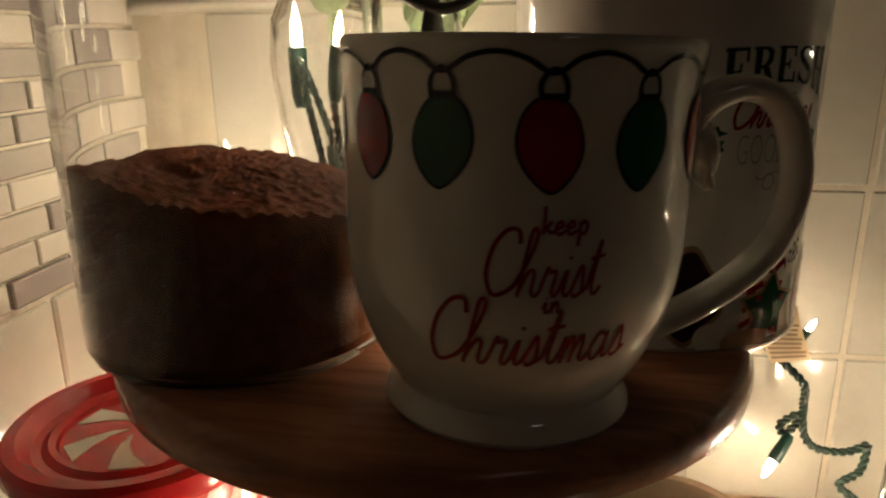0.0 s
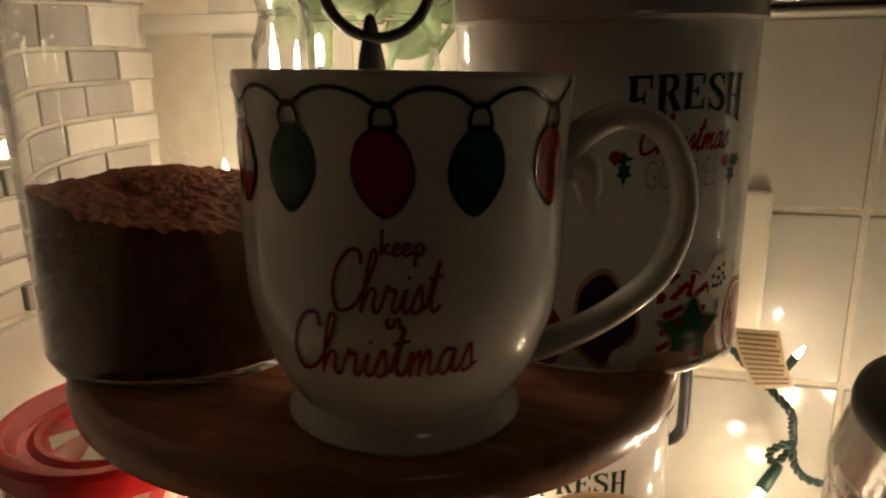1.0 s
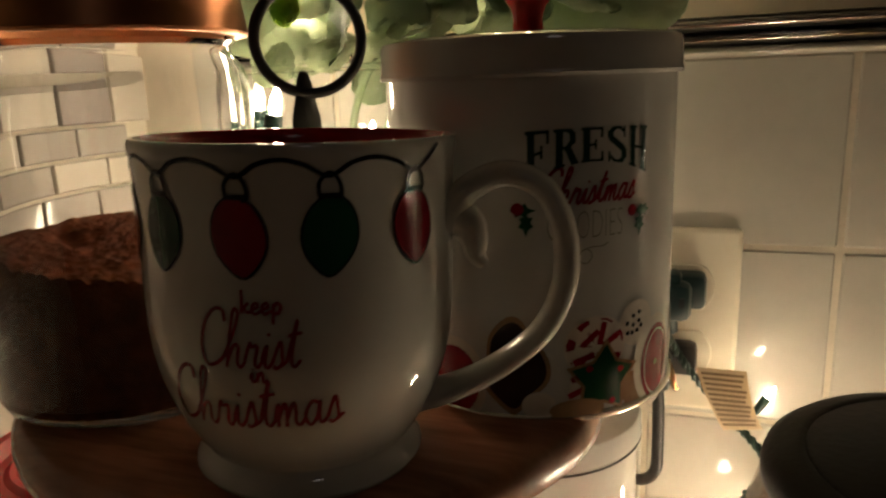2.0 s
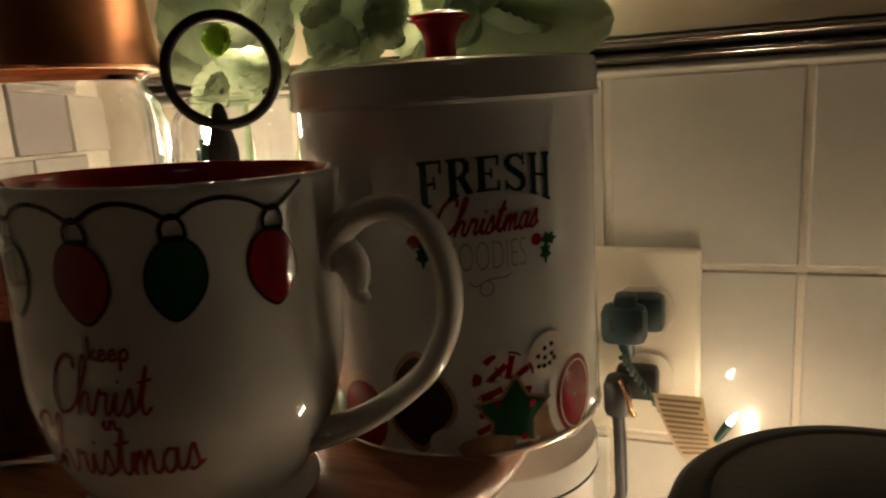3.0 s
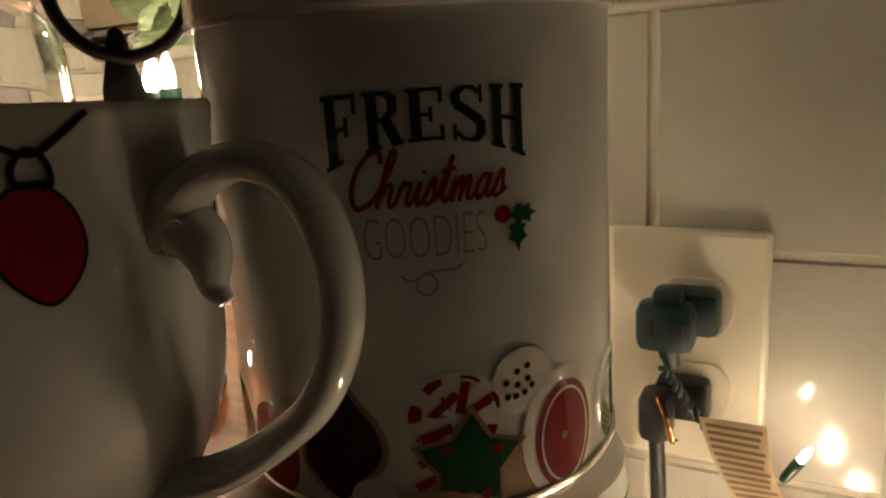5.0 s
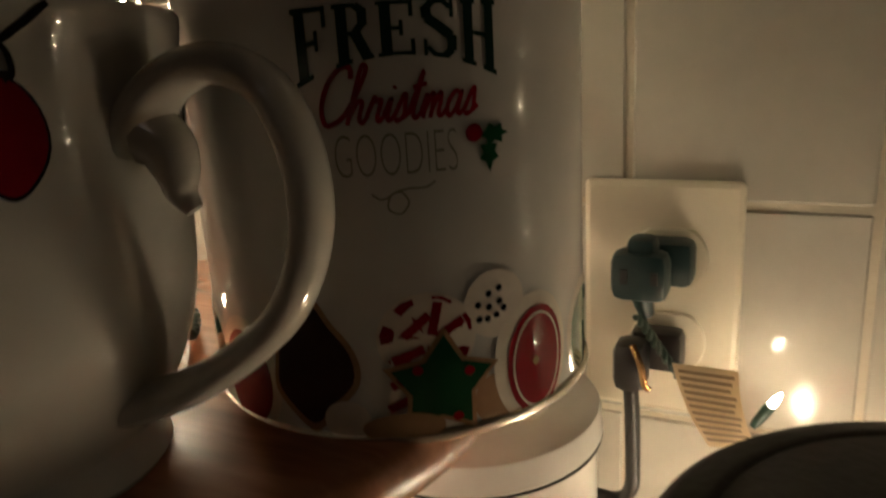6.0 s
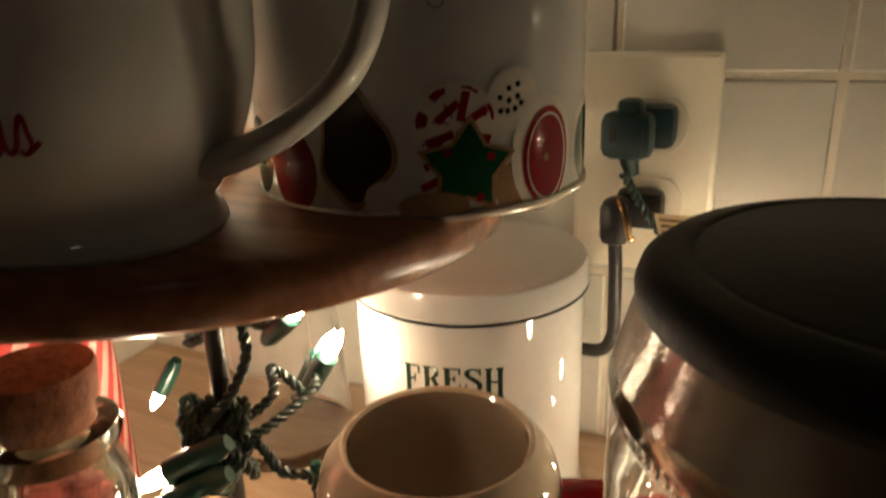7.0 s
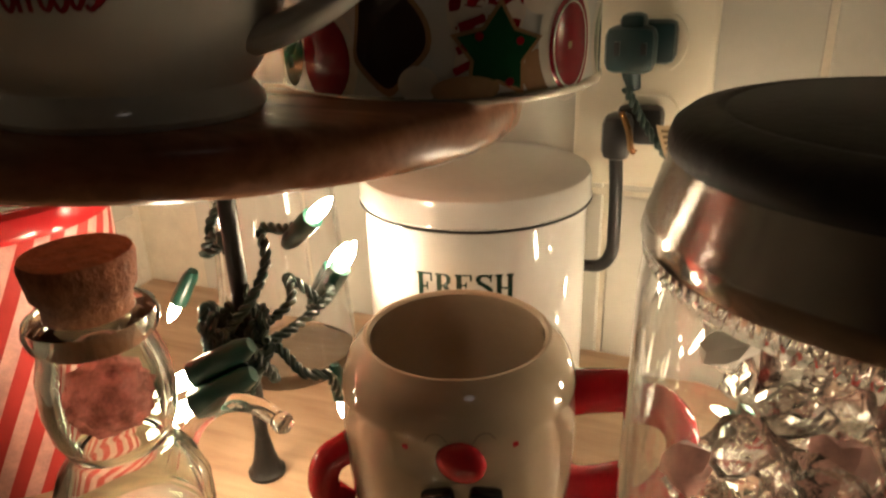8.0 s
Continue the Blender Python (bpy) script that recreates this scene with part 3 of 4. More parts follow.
leafy = [(0, 0.0058), (0.001, 0.0035), (0.003, 0.0034), (0.002, 0.0010), (0.0033, -0.001), (0.0012, -0.0022), (0, -0.0058), (-0.0012, -0.0022), (-0.0033, -0.001), (-0.002, 0.0010), (-0.003, 0.0034), (-0.001, 0.0035)]
for az, z, side in ((53.5, 0.0755, 1), (11.5, 0.0785, -1)):
    go = round_map(tin_radius, az, z)
    part("holly_leaf", flat_print([(side * (0.0015 + v * 0.8), 0.0014 + u * 0.8) for u, v in leafy], go), LEAF_PRINT, tin_a)
    part("holly_leaf", flat_print([(side * (0.0005 + u * 0.8), -0.0035 + v * 0.75) for u, v in leafy], go, lift=0.0001), LEAF_PRINT, tin_a)
    part("holly_berry", flat_print(ellipse(-0.0034, 0.0020, 0.0022, 0.0022, 16), go, lift=0.0002), RED_PRINT, tin_a)
go = round_map(tin_radius, 0, 0.0)


def A(az):
    return radians(az) * TIN_R


def cookie(outline, material, inner=0.8, border=WHITE_PRINT, lift=0.0):
    """An iced cookie in print: a pale border with a coloured patch on it."""
    e = part("cookie", flat_print(outline, go, lift=lift), border, tin_a)
    if material:
        cu, cv = sum(p[0] for p in outline) / len(outline), sum(p[1] for p in outline) / len(outline)
        part("icing", flat_print([(cu + (u - cu) * inner, cv + (v - cv) * inner) for u, v in outline], go, lift=lift + 0.00012), material, e)
    return e


def star(cu, cv, r, turn=0.0):
    return [(cu + r * (1.0 if k % 2 == 0 else 0.58) * math.cos(turn + math.pi * k / 5), cv + r * (1.0 if k % 2 == 0 else 0.58) * math.sin(turn + math.pi * k / 5)) for k in range(10)]


cookie(ellipse(A(-17), 0.014, 0.0135, 0.0175), RED_PRINT, 0.78)
# dark rounded figure cookie with a pale wavy edge
figure = [(0.0098 * math.cos(u) * (1 + 0.16 * math.cos(3 * u + 0.6)), 0.0165 * math.sin(u) * (1 + 0.10 * math.cos(4 * u))) for u in [2 * math.pi * k / 40 for k in range(40)]]
cookie([(A(6) + u * 1.22, 0.0225 + v * 1.06) for u, v in figure], DARK_PRINT, 0.88, TAN_PRINT, 0.0002)
cookie(ellipse(A(15), 0.0070, 0.0062, 0.0056), None, lift=0.0004)
cookie(ellipse(A(-38), 0.016, 0.013, 0.016), LEAF_PRINT, 0.8)
cookie(ellipse(A(-62), 0.014, 0.013, 0.014), RED_PRINT, 0.8)
cookie(ellipse(A(54), 0.0345, 0.0088, 0.0090), None, lift=0.0001)
for du, dv in [(-0.004, 0.001), (-0.001, 0.0035), (0.002, 0.0045), (-0.001, 0.000), (0.002, 0.001), (-0.0038, -0.0028), (-0.0015, -0.003), (0.001, -0.0025), (0.0032, -0.001)]:
    part("sprinkle", flat_print(ellipse(A(53) + du, 0.0340 + dv, 0.0009, 0.0009, 10), go, lift=0.00035), BLACK_PRINT, tin_a)
# candy cane with stripes
cane = part("cookie", stroke_print([(A(28), 0.004), (A(30), 0.014), (A(31), 0.024), (A(33), 0.032), (A(38), 0.0345), (A(42), 0.030), (A(42.5), 0.025)], 0.0080, go, lift=0.0003), WHITE_PRINT, tin_a)
for u0, v0, du, dv in [(A(28.3), 0.006, 0.0040, 0.0016), (A(29.5), 0.012, 0.0040, 0.0018), (A(30.5), 0.018, 0.0040, 0.0016), (A(31.2), 0.0245, 0.0040, 0.0012), (A(33.5), 0.0320, 0.0032, 0.0026), (A(38), 0.0335, 0.0010, 0.0042), (A(41.6), 0.0305, 0.0034, 0.0020)]:
    part("stripe", stroke_print([(u0 - du, v0 - dv), (u0 + du, v0 + dv)], 0.0024, go, lift=0.0005, steps=3), RED_PRINT, cane)
# round swirl sweet
swirl = part("cookie", flat_print(ellipse(A(36), 0.0285, 0.0125, 0.0118), go, lift=0.00015), WHITE_PRINT, tin_a)
for k in range(7):
    a = 2 * math.pi * k / 7 + 0.3
    part("stripe", flat_print([(A(36) + 0.0016 * math.cos(a), 0.0285 + 0.0016 * math.sin(a)), (A(36) + 0.0115 * math.cos(a - 0.25), 0.0285 + 0.0109 * math.sin(a - 0.25)), (A(36) + 0.0118 * math.cos(a), 0.0285 + 0.0112 * math.sin(a)), (A(36) + 0.0115 * math.cos(a + 0.22), 0.0285 + 0.0109 * math.sin(a + 0.22))], go, lift=0.00025), RED_PRINT, swirl)
cookie(star(A(39), 0.0155, 0.0158, 0.25), LEAF_PRINT, 0.86, TAN_PRINT, 0.0006)
for du, dv in ((0.0070, 0.0030), (0.0035, -0.0090), (-0.0060, 0.0050)):
    part("sprinkle", flat_print(ellipse(A(39) + du, 0.0155 + dv, 0.0014, 0.0013, 12), go, lift=0.0009), RED_PRINT, tin_a)
cookie(ellipse(A(29), 0.0050, 0.0105, 0.0042), None, lift=0.0008, border=TAN_PRINT)
cookie(ellipse(A(53), 0.0085, 0.0060, 0.0072), None, lift=0.0001, border=TAN_PRINT)
oval = cookie(ellipse(A(66), 0.0165, 0.0135, 0.0185), None, lift=0.0002)
part("icing", flat_print(ellipse(A(67), 0.0155, 0.0105, 0.0155), go, lift=0.0004), RED_PRINT, oval)
part("icing_line", stroke_print([(u, v) for u, v in ellipse(A(67), 0.0155, 0.0086, 0.0132, 20)] + [(A(67) + 0.0086, 0.0155)], 0.0006, go, lift=0.0006, steps=3), WHITE_PRINT, oval)
part("button", flat_print(ellipse(A(66), 0.0155, 0.0011, 0.0013, 10), go, lift=0.0007), TAN_PRINT, oval)
cookie(ellipse(A(95), 0.015, 0.014, 0.016), LEAF_PRINT, 0.8)
cookie(ellipse(A(120), 0.016, 0.013, 0.015), RED_PRINT, 0.8)

TIN_LOW = (0.0272, 0.3838)
tin_b = tin("enamel_tin", TIN_LOW, 0.0, "plain white enamel tin with flat lid, on the counter", False)
tin_b.scale = (1.0, 1.0, 0.953)
tin_fresh(tin_b, 14.3, 0.1015)


# ---- cocoa jar ----
JAR, JAR_Z, JR = (-0.112, 0.2371), 0.1955, 0.0552
jar = thing("cocoa_jar", (*JAR, JAR_Z), "clear glass jar of brown cocoa powder with copper lid", "jar")
glass_out = [(0, 0.0), (JR - 0.006, 0.0), (JR - 0.002, 0.0015), (JR, 0.006), (JR, 0.118), (JR - 0.0015, 0.127), (JR - 0.006, 0.133), (JR - 0.007, 0.136), (JR - 0.0045, 0.138), (JR - 0.0045, 0.146)]
glass_in = [(JR - 0.0075, 0.146), (JR - 0.0085, 0.134), (JR - 0.0045, 0.126), (JR - 0.003, 0.118), (JR - 0.003, 0.008), (JR - 0.008, 0.0045), (0, 0.0045)]
body = part("glass_body", lathe(glass_out + glass_in, 112), GLASS, jar, "clear glass")
body.visible_shadow = False
bm = bmesh.new()
CR, n_r, n_a = JR - 0.0033, 56, 280
rows_c = []
for i in range(n_r + 1):
    rr = CR * (i / n_r) ** 0.8
    ring_v = []
    for k in range(n_a):
        a = 2 * math.pi * k / n_a
        x, y = rr * math.cos(a), rr * math.sin(a)
        z = 0.0695 - 0.12 * max(0.0, x + 0.025) - 4.7 * max(0.0, x - 0.010) ** 2 - 0.40 * max(0.0, -x - 0.036)
        z += 0.12 * min(0.0, y) * min(1.0, max(0.15, (x + 0.030) / 0.040)) - 0.10 * max(0.0, y - 0.015)
        z += 0.0008 * noise.noise(Vector((x * 60, y * 60, 1))) + 0.0010 * noise.noise(Vector((x * 260, y * 260, 4))) + 0.0007 * noise.noise(Vector((x * 700, y * 700, 7)))
        z -= 0.0032 * math.exp(-((x + 0.012) ** 2 / 0.00014 + (y + 0.018 + 0.3 * x + 0.3 * 0.012) ** 2 / 0.00002))
        z += 0.0016 * (rr / CR) ** 6 * noise.noise(Vector((3.5 * math.cos(a), 3.5 * math.sin(a), 2))) + 0.0016 * (rr / CR) ** 8 * noise.noise(Vector((16 * math.cos(a), 16 * math.sin(a), 5)))
        ring_v.append(bm.verts.new((x, y, z)))
    rows_c.append(ring_v)
for a, b in zip(rows_c, rows_c[1:]):
    for k in range(n_a):
        bm.faces.new((a[k], a[(k + 1) % n_a], b[(k + 1) % n_a], b[k]))
low = [bm.verts.new((v.co.x, v.co.y, 0.0052)) for v in rows_c[-1]]
for k in range(n_a):
    bm.faces.new((rows_c[-1][k], rows_c[-1][(k + 1) % n_a], low[(k + 1) % n_a], low[k]))
bm.faces.new(low[::-1])
bmesh.ops.remove_doubles(bm, verts=bm.verts[:], dist=1e-6)
part("cocoa", bm, COCOA, jar, "brown cocoa powder")
part("copper_lid", lathe([(JR - 0.004, 0.1400), (JR + 0.0005, 0.1400), (JR + 0.0012, 0.1412), (JR + 0.0008, 0.1425), (JR - 0.0015, 0.160), (JR - 0.003, 0.176), (JR - 0.006, 0.179), (0, 0.180)], 112), COPPER, jar, "brushed copper lid")


# ---- steel-lidded canister ----
CAN, CANR = (0.1962, 0.2376), 0.0690
can = thing("glass_canister", (*CAN, 0.0), "clear glass canister with steel collar and black lid", "canister")
g = part("glass_body", lathe([(0, 0), (CANR - 0.004, 0), (CANR, 0.005), (CANR, 0.090), (CANR - 0.0015, 0.150), (CANR - 0.003, 0.162), (CANR - 0.006, 0.172), (CANR - 0.009, 0.172), (CANR - 0.007, 0.161), (CANR - 0.0045, 0.149), (CANR - 0.003, 0.09), (CANR - 0.003, 0.008), (CANR - 0.006, 0.005), (0, 0.005)], 96), GLASS, can, "clear glass")
g.visible_shadow = False
# the collar's brushed look comes from fine turned grooves
grooves = [(0.0668 - 0.0046 * k / 330 + 0.000023 * math.sin(2 * math.pi * k / 6), 0.1700 + 0.0162 * k / 330) for k in range(331)]
part("collar", lathe([(0.0640, 0.1638), (0.0673, 0.1638), (0.0679, 0.1650)] + grooves + [(0.0560, 0.1870)], 160), STEEL, can, "brushed steel collar")
part("lid", lathe([(0.0560, 0.1846), (0.0616, 0.1848), (0.0629, 0.1866), (0.0631, 0.1891), (0.0620, 0.1926), (0.0585, 0.1954), (0.0525, 0.1969), (0.0510, 0.1970), (0.0500, 0.1964), (0.0490, 0.1970), (0, 0.1976)], 128), BLACKPLASTIC, can, "black plastic lid with a groove")
ribs = bmesh.new()
rings = []
for j in range(7):
    z = 0.1585 + 0.0050 * j / 6
    swell = math.sin(math.pi * j / 6)
    rings.append([ribs.verts.new(((0.0664 + 0.0009 * swell * (0.5 + 0.5 * math.cos(126 * a))) * math.cos(a), (0.0664 + 0.0009 * swell * (0.5 + 0.5 * math.cos(126 * a))) * math.sin(a), z)) for a in [2 * math.pi * k / 504 for k in range(504)]])
for a, b in zip(rings, rings[1:] + rings[:1]):
    for k in range(504):
        ribs.faces.new((a[k], a[(k + 1) % 504], b[(k + 1) % 504], b[k]))
g = part("embossed_band", ribs, GLASS, can, "embossed clear glass band under the collar")
g.visible_shadow = False
for k in range(150):
    a, rr = random.uniform(0, 6.28), (CANR - 0.018) * math.sqrt(random.random())
    z = 0.013 + 0.00080 * k + random.uniform(-0.003, 0.003)
    sweet = bmesh.new()
    bmesh.ops.create_icosphere(sweet, subdivisions=2, radius=0.0068 if k < 40 else 0.0070)
    for v in sweet.verts:
        v.co *= 1 + (0.45 if k <= 30 else 0.7) * noise.noise(v.co * (190 if k <= 30 else 320) + Vector((k, 0, 0)))
    moved(sweet, pose(rr * math.cos(a), rr * math.sin(a), z, random.uniform(0, 180), random.uniform(0, 180), 0) @ Matrix.Diagonal((1.25, 1, 0.7, 1)))
    clear_wrap = k > 30 and k % 8 > 0
    ob = part("wrapped_sweet", sweet, CELLOPHANE if clear_wrap else (CANDYPINK, CANDYWHITE, CANDYWHITE, CANDYPINK, CANDYRED)[k % 5], can, smooth=not clear_wrap)
    ob.visible_shadow = not clear_wrap


# ---- cream novelty mug ----
NM = (0.0567, 0.2775)
nmug = thing("novelty_mug", (*NM, 0.0), "cream glazed round-bellied mug with red handle and knob", "mug")
nout = [(0.030, 0.0), (0.036, 0.001), (0.0425, 0.012), (0.0467, 0.030), (0.0482, 0.050), (0.0476, 0.066), (0.0468, 0.0742), (0.0474, 0.0758), (0.0470, 0.0790), (0.0455, 0.0845), (0.0428, 0.0900), (0.0398, 0.0932), (0.0383, 0.0950), (0.0372, 0.0962), (0.0360, 0.0962), (0.0348, 0.0948)]


def nmug_radius(z):
    for (r0, z0), (r1, z1) in zip(nout, nout[1:]):
        if z0 <= z <= z1:
            return r0 + (r1 - r0) * (z - z0) / (z1 - z0)
    return 0.04


part("body", lathe([(0, 0)] + nout + [(0.0352, 0.090), (0.0405, 0.075), (0.043, 0.05), (0.040, 0.02), (0.02, 0.006), (0, 0.005)], 96), CREAM_CERAMIC, nmug)
go = round_map(nmug_radius, 21.5, 0.070, lift=0.0)
patch = bmesh.new()
panel = [(0.026 * math.copysign(abs(math.cos(a)) ** 0.5, math.cos(a)), 0.003 + 0.0135 * math.copysign(abs(math.sin(a)) ** 0.5, math.sin(a))) for a in [2 * math.pi * k / 48 for k in range(48)]]
stroke_print(panel + [panel[0]], 0.0022, go, patch, lift=0.0006, steps=2)
part("relief", patch, CREAM_CERAMIC, nmug, "thin raised rounded panel outline")
knob_bm = bmesh.new()
bmesh.ops.create_uvsphere(knob_bm, u_segments=28, v_segments=18, radius=0.0082)
part("knob", moved(knob_bm, Matrix.Translation(go(0, 0.0, 0.001)) @ Matrix.Diagonal((1.15, 0.7, 0.95, 1))), RED_GLAZE, nmug, "glossy red round knob")
nh = curve([(0.038, 0.012, 0.067), (0.055, 0.017, 0.069), (0.074, 0.022, 0.068), (0.084, 0.025, 0.057), (0.083, 0.025, 0.040), (0.070, 0.022, 0.026), (0.052, 0.016, 0.020), (0.040, 0.012, 0.022)], 8)
part("handle", sweep(nh, lambda t: 0.0098 - 0.0016 * math.sin(math.pi * t), 18), RED_GLAZE, nmug, "red glazed handle")
for side in (-1, 1):
    part("painted_arc", stroke_print([(side * 0.0085 - 0.0042, 0.0072), (side * 0.0085 - 0.0022, 0.0100), (side * 0.0085 + 0.0012, 0.0104), (side * 0.0085 + 0.0040, 0.0078)], 0.0008, go, lift=0.0004), INK, nmug, "thin brown painted arc")
    part("painted_dot", flat_print(ellipse(side * 0.0200, 0.0035, 0.0013, 0.0012, 12), go, lift=0.0004), RED_GLAZE, nmug, "small red painted dot")
part("lug", sweep(curve([(-0.036, -0.028, 0.052), (-0.044, -0.034, 0.046), (-0.046, -0.036, 0.034), (-0.040, -0.032, 0.024)], 8), 0.0065, 16), RED_GLAZE, nmug, "red glazed lug")
bow = bmesh.new()
for s in (-1, 1):
    merge(bow, moved(box(0.012, 0.006, 0.009, 0.002), Matrix.Translation(go(s * 0.008, -0.0155, 0.002)) @ pose(0, 0, 0, 0, 12 * s, 21)))
part("bow", bow, BLACK_PRINT, nmug, "small dark bow")


# ---- corked bottle ----
BO = (-0.0360, 0.1915)
bottle = thing("corked_bottle", (*BO, 0.0), "small greenish glass bottle of pink sweets with a cork", "bottle")
b_out = [(0, 0.040), (0.024, 0.040), (0.0270, 0.043), (0.0270, 0.060), (0.0225, 0.072), (0.0175, 0.079), (0.0170, 0.083), (0.0200, 0.090), (0.0215, 0.100), (0.0205, 0.112), (0.0182, 0.1195), (0.0180, 0.1225), (0.0200, 0.1245), (0.0208, 0.1280), (0.0200, 0.1310), (0.0165, 0.1325)]
b_in = [(0.0140, 0.1320), (0.0138, 0.1200), (0.0160, 0.112), (0.0175, 0.100), (0.0160, 0.089), (0.0130, 0.081), (0.018, 0.071), (0.023, 0.060), (0.023, 0.047), (0, 0.045)]
g = part("glass_body", lathe(b_out + b_in, 72), GREEN_GLASS, bottle, "thick greenish glass")
g.visible_shadow = False
part("cork", lathe([(0, 0.123), (0.0128, 0.123), (0.0140, 0.137), (0.0160, 0.1400), (0.0172, 0.1500), (0.0165, 0.1520), (0, 0.1525)], 56), CORK, bottle, "tapered brown cork")
fill = bmesh.new()
bmesh.ops.create_icosphere(fill, subdivisions=4, radius=1)
for v in fill.verts:
    k = 1 + 0.17 * noise.noise(v.co * 3.1) + 0.13 * noise.noise(v.co * 7) + 0.07 * noise.noise(v.co * 17)
    v.co = Vector((v.co.x * 0.0138 * k, v.co.y * 0.0138 * k, 0.101 + v.co.z * 0.0125 * k))
part("wrapped_sweet", fill, PINKWRAP, bottle, "crumpled pink wrapped sweet")
part("bottle_base", lathe([(0, 0.0), (0.024, 0.0), (0.026, 0.004), (0.026, 0.036), (0.022, 0.0399), (0, 0.0399)], 64), CANDYPINK, bottle, "pink sweets in the bottle foot")


# ---- striped canister with red lid ----
SC, SR = (-0.178, 0.262), 0.054
striped = thing("striped_canister", (*SC, 0.0), "red and white striped canister with red moulded lid", "canister")
n = 96
for stripe, material in ((0, CANDYRED), (1, CANDYPINK)):
    bm = bmesh.new()
    for k in range(n):
        if (k // 2) % 2 != stripe:
            continue
        for j in range(12):
            z0, z1 = 0.13 * j / 12, 0.13 * (j + 1) / 12
            q = []
            for kk, z in ((k, z0), (k + 1, z0), (k + 1, z1), (k, z1)):
                a = 2 * math.pi * kk / n + z * 9
                q.append(bm.verts.new((SR * math.cos(a), SR * math.sin(a), z)))
            bm.faces.new(q)
    bmesh.ops.remove_doubles(bm, verts=bm.verts[:], dist=1e-6)
    bmesh.ops.solidify(bm, geom=bm.faces[:], thickness=0.002)
    part("stripe_panel", bm, material, striped)
lid = part("lid", lathe([(SR - 0.002, 0.126), (SR + 0.002, 0.126), (SR + 0.004, 0.130), (SR + 0.0035, 0.137), (SR + 0.001, 0.1395), (SR - 0.004, 0.1395), (SR - 0.009, 0.134), (SR - 0.013, 0.1335), (SR - 0.016, 0.1355), (SR - 0.019, 0.1345), (SR - 0.020, 0.1325), (0, 0.1325)], 112), REDPLASTIC, striped, "red plastic lid with raised rim")
for k in range(6):
    bm = bmesh.new()
    a0 = 2 * math.pi * k / 6 + 0.2
    line = [(0.006, a0), (0.014, a0 + 0.12), (0.022, a0 + 0.28), (0.0325, a0 + 0.42), (0.0325, a0 + 0.88), (0.022, a0 + 0.66), (0.014, a0 + 0.42)]
    top = [bm.verts.new((r * math.cos(a), r * math.sin(a), 0.1329)) for r, a in line]
    bot = [bm.verts.new((v.co.x, v.co.y, 0.1320)) for v in top]
    bm.faces.new(top)
    for i in range(len(top)):
        bm.faces.new((top[i], top[(i + 1) % len(top)], bot[(i + 1) % len(top)], bot[i]))
    part("white_swirl", bm, CANDYWHITE, lid, "white swirl inlay", smooth=False)


# ---- outlet, plugs and tag ----
outlet = thing("outlet", (0.1025, WALL_Y, 0.168), "ivory double outlet plate on the tiled wall", "outlet")
part("plate", box(0.0715, 0.006, 0.1150, 0.0028, at=(0, -0.0035, 0)), PLATE, outlet, smooth=False)
for zc in (0.0215, -0.0195):
    bm = lathe([(0, 0), (0.0172, 0), (0.0172, 0.0020), (0.0165, 0.0028), (0, 0.0028)], 48)
    for v in bm.verts:
        v.co.y = max(-0.0140, min(0.0140, v.co.y))
    s = part("socket", moved(bm, Matrix.Translation((0.0045, -0.0062, zc)) @ pose(0, 0, 0, 90, 0, 0)), PLATE, outlet)
    slots = merge(box(0.002, 0.001, 0.008, at=(-0.0065 + 0.0045, -0.0092, zc + 0.003)), box(0.002, 0.001, 0.007, at=(0.0065 + 0.0045, -0.0092, zc + 0.003)))
    part("slot", slots, BLACKRUBBER, s, smooth=False)
plug = thing("plug", (0.1055, WALL_Y - 0.009, 0.191), "dark green stacking plug in the upper socket", "plug", "plugs")
part("plug_body", box(0.0255, 0.016, 0.021, 0.004, at=(0.001, -0.008, 0)), PLUG, plug)
part("plug_front", merge(box(0.0245, 0.016, 0.0225, 0.005, at=(-0.0065, -0.0245, -0.002)), box(0.0125, 0.014, 0.009, 0.0035, at=(-0.0060, -0.0225, 0.0105))), PLUG, plug)
part("slot", merge(box(0.0028, 0.001, 0.0065, at=(-0.0120, -0.0328, -0.001)), box(0.0028, 0.001, 0.0055, at=(0.0005, -0.0328, -0.001))), BLACKRUBBER, plug, smooth=False)
part("strain_relief", sweep([Vector((-0.006, -0.022, -0.011)), Vector((-0.0055, -0.022, -0.016)), Vector((-0.004, -0.021, -0.022))], lambda t: 0.0055 - 0.0022 * t, 14), PLUG, plug)
cordp = thing("black_plug", (0.1020, WALL_Y - 0.009, 0.1485), "black appliance plug with a bent cord in the lower socket", "plug", "plugs")
part("plug_body", merge(box(0.024, 0.014, 0.020, 0.004, at=(0.002, -0.0075, 0)), box(0.015, 0.018, 0.024, 0.005, at=(-0.0075, -0.020, -0.004))), BLACKRUBBER, cordp)
part("cord", sweep(curve([(-0.0075, -0.021, -0.014), (-0.0065, -0.021, -0.030), (-0.0062, -0.020, -0.055), (-0.0070, -0.019, -0.070), (-0.0140, -0.016, -0.080), (-0.030, -0.012, -0.083), (-0.048, -0.010, -0.088), (-0.060, -0.010, -0.110), (-0.060, -0.010, -0.145)], 8), 0.0036, 12), BLACKRUBBER, cordp, "black rubber cord")
part("foil_band", sweep(curve([(-0.004, -0.036, 0.012), (0.000, -0.038, 0.004), (0.002, -0.037, -0.006), (0.0040, -0.036, -0.008)], 6), 0.0016, 8, squash=0.4, side=Vector((0, 1, 0))), GOLD, cordp, "gold-coloured foil strip")
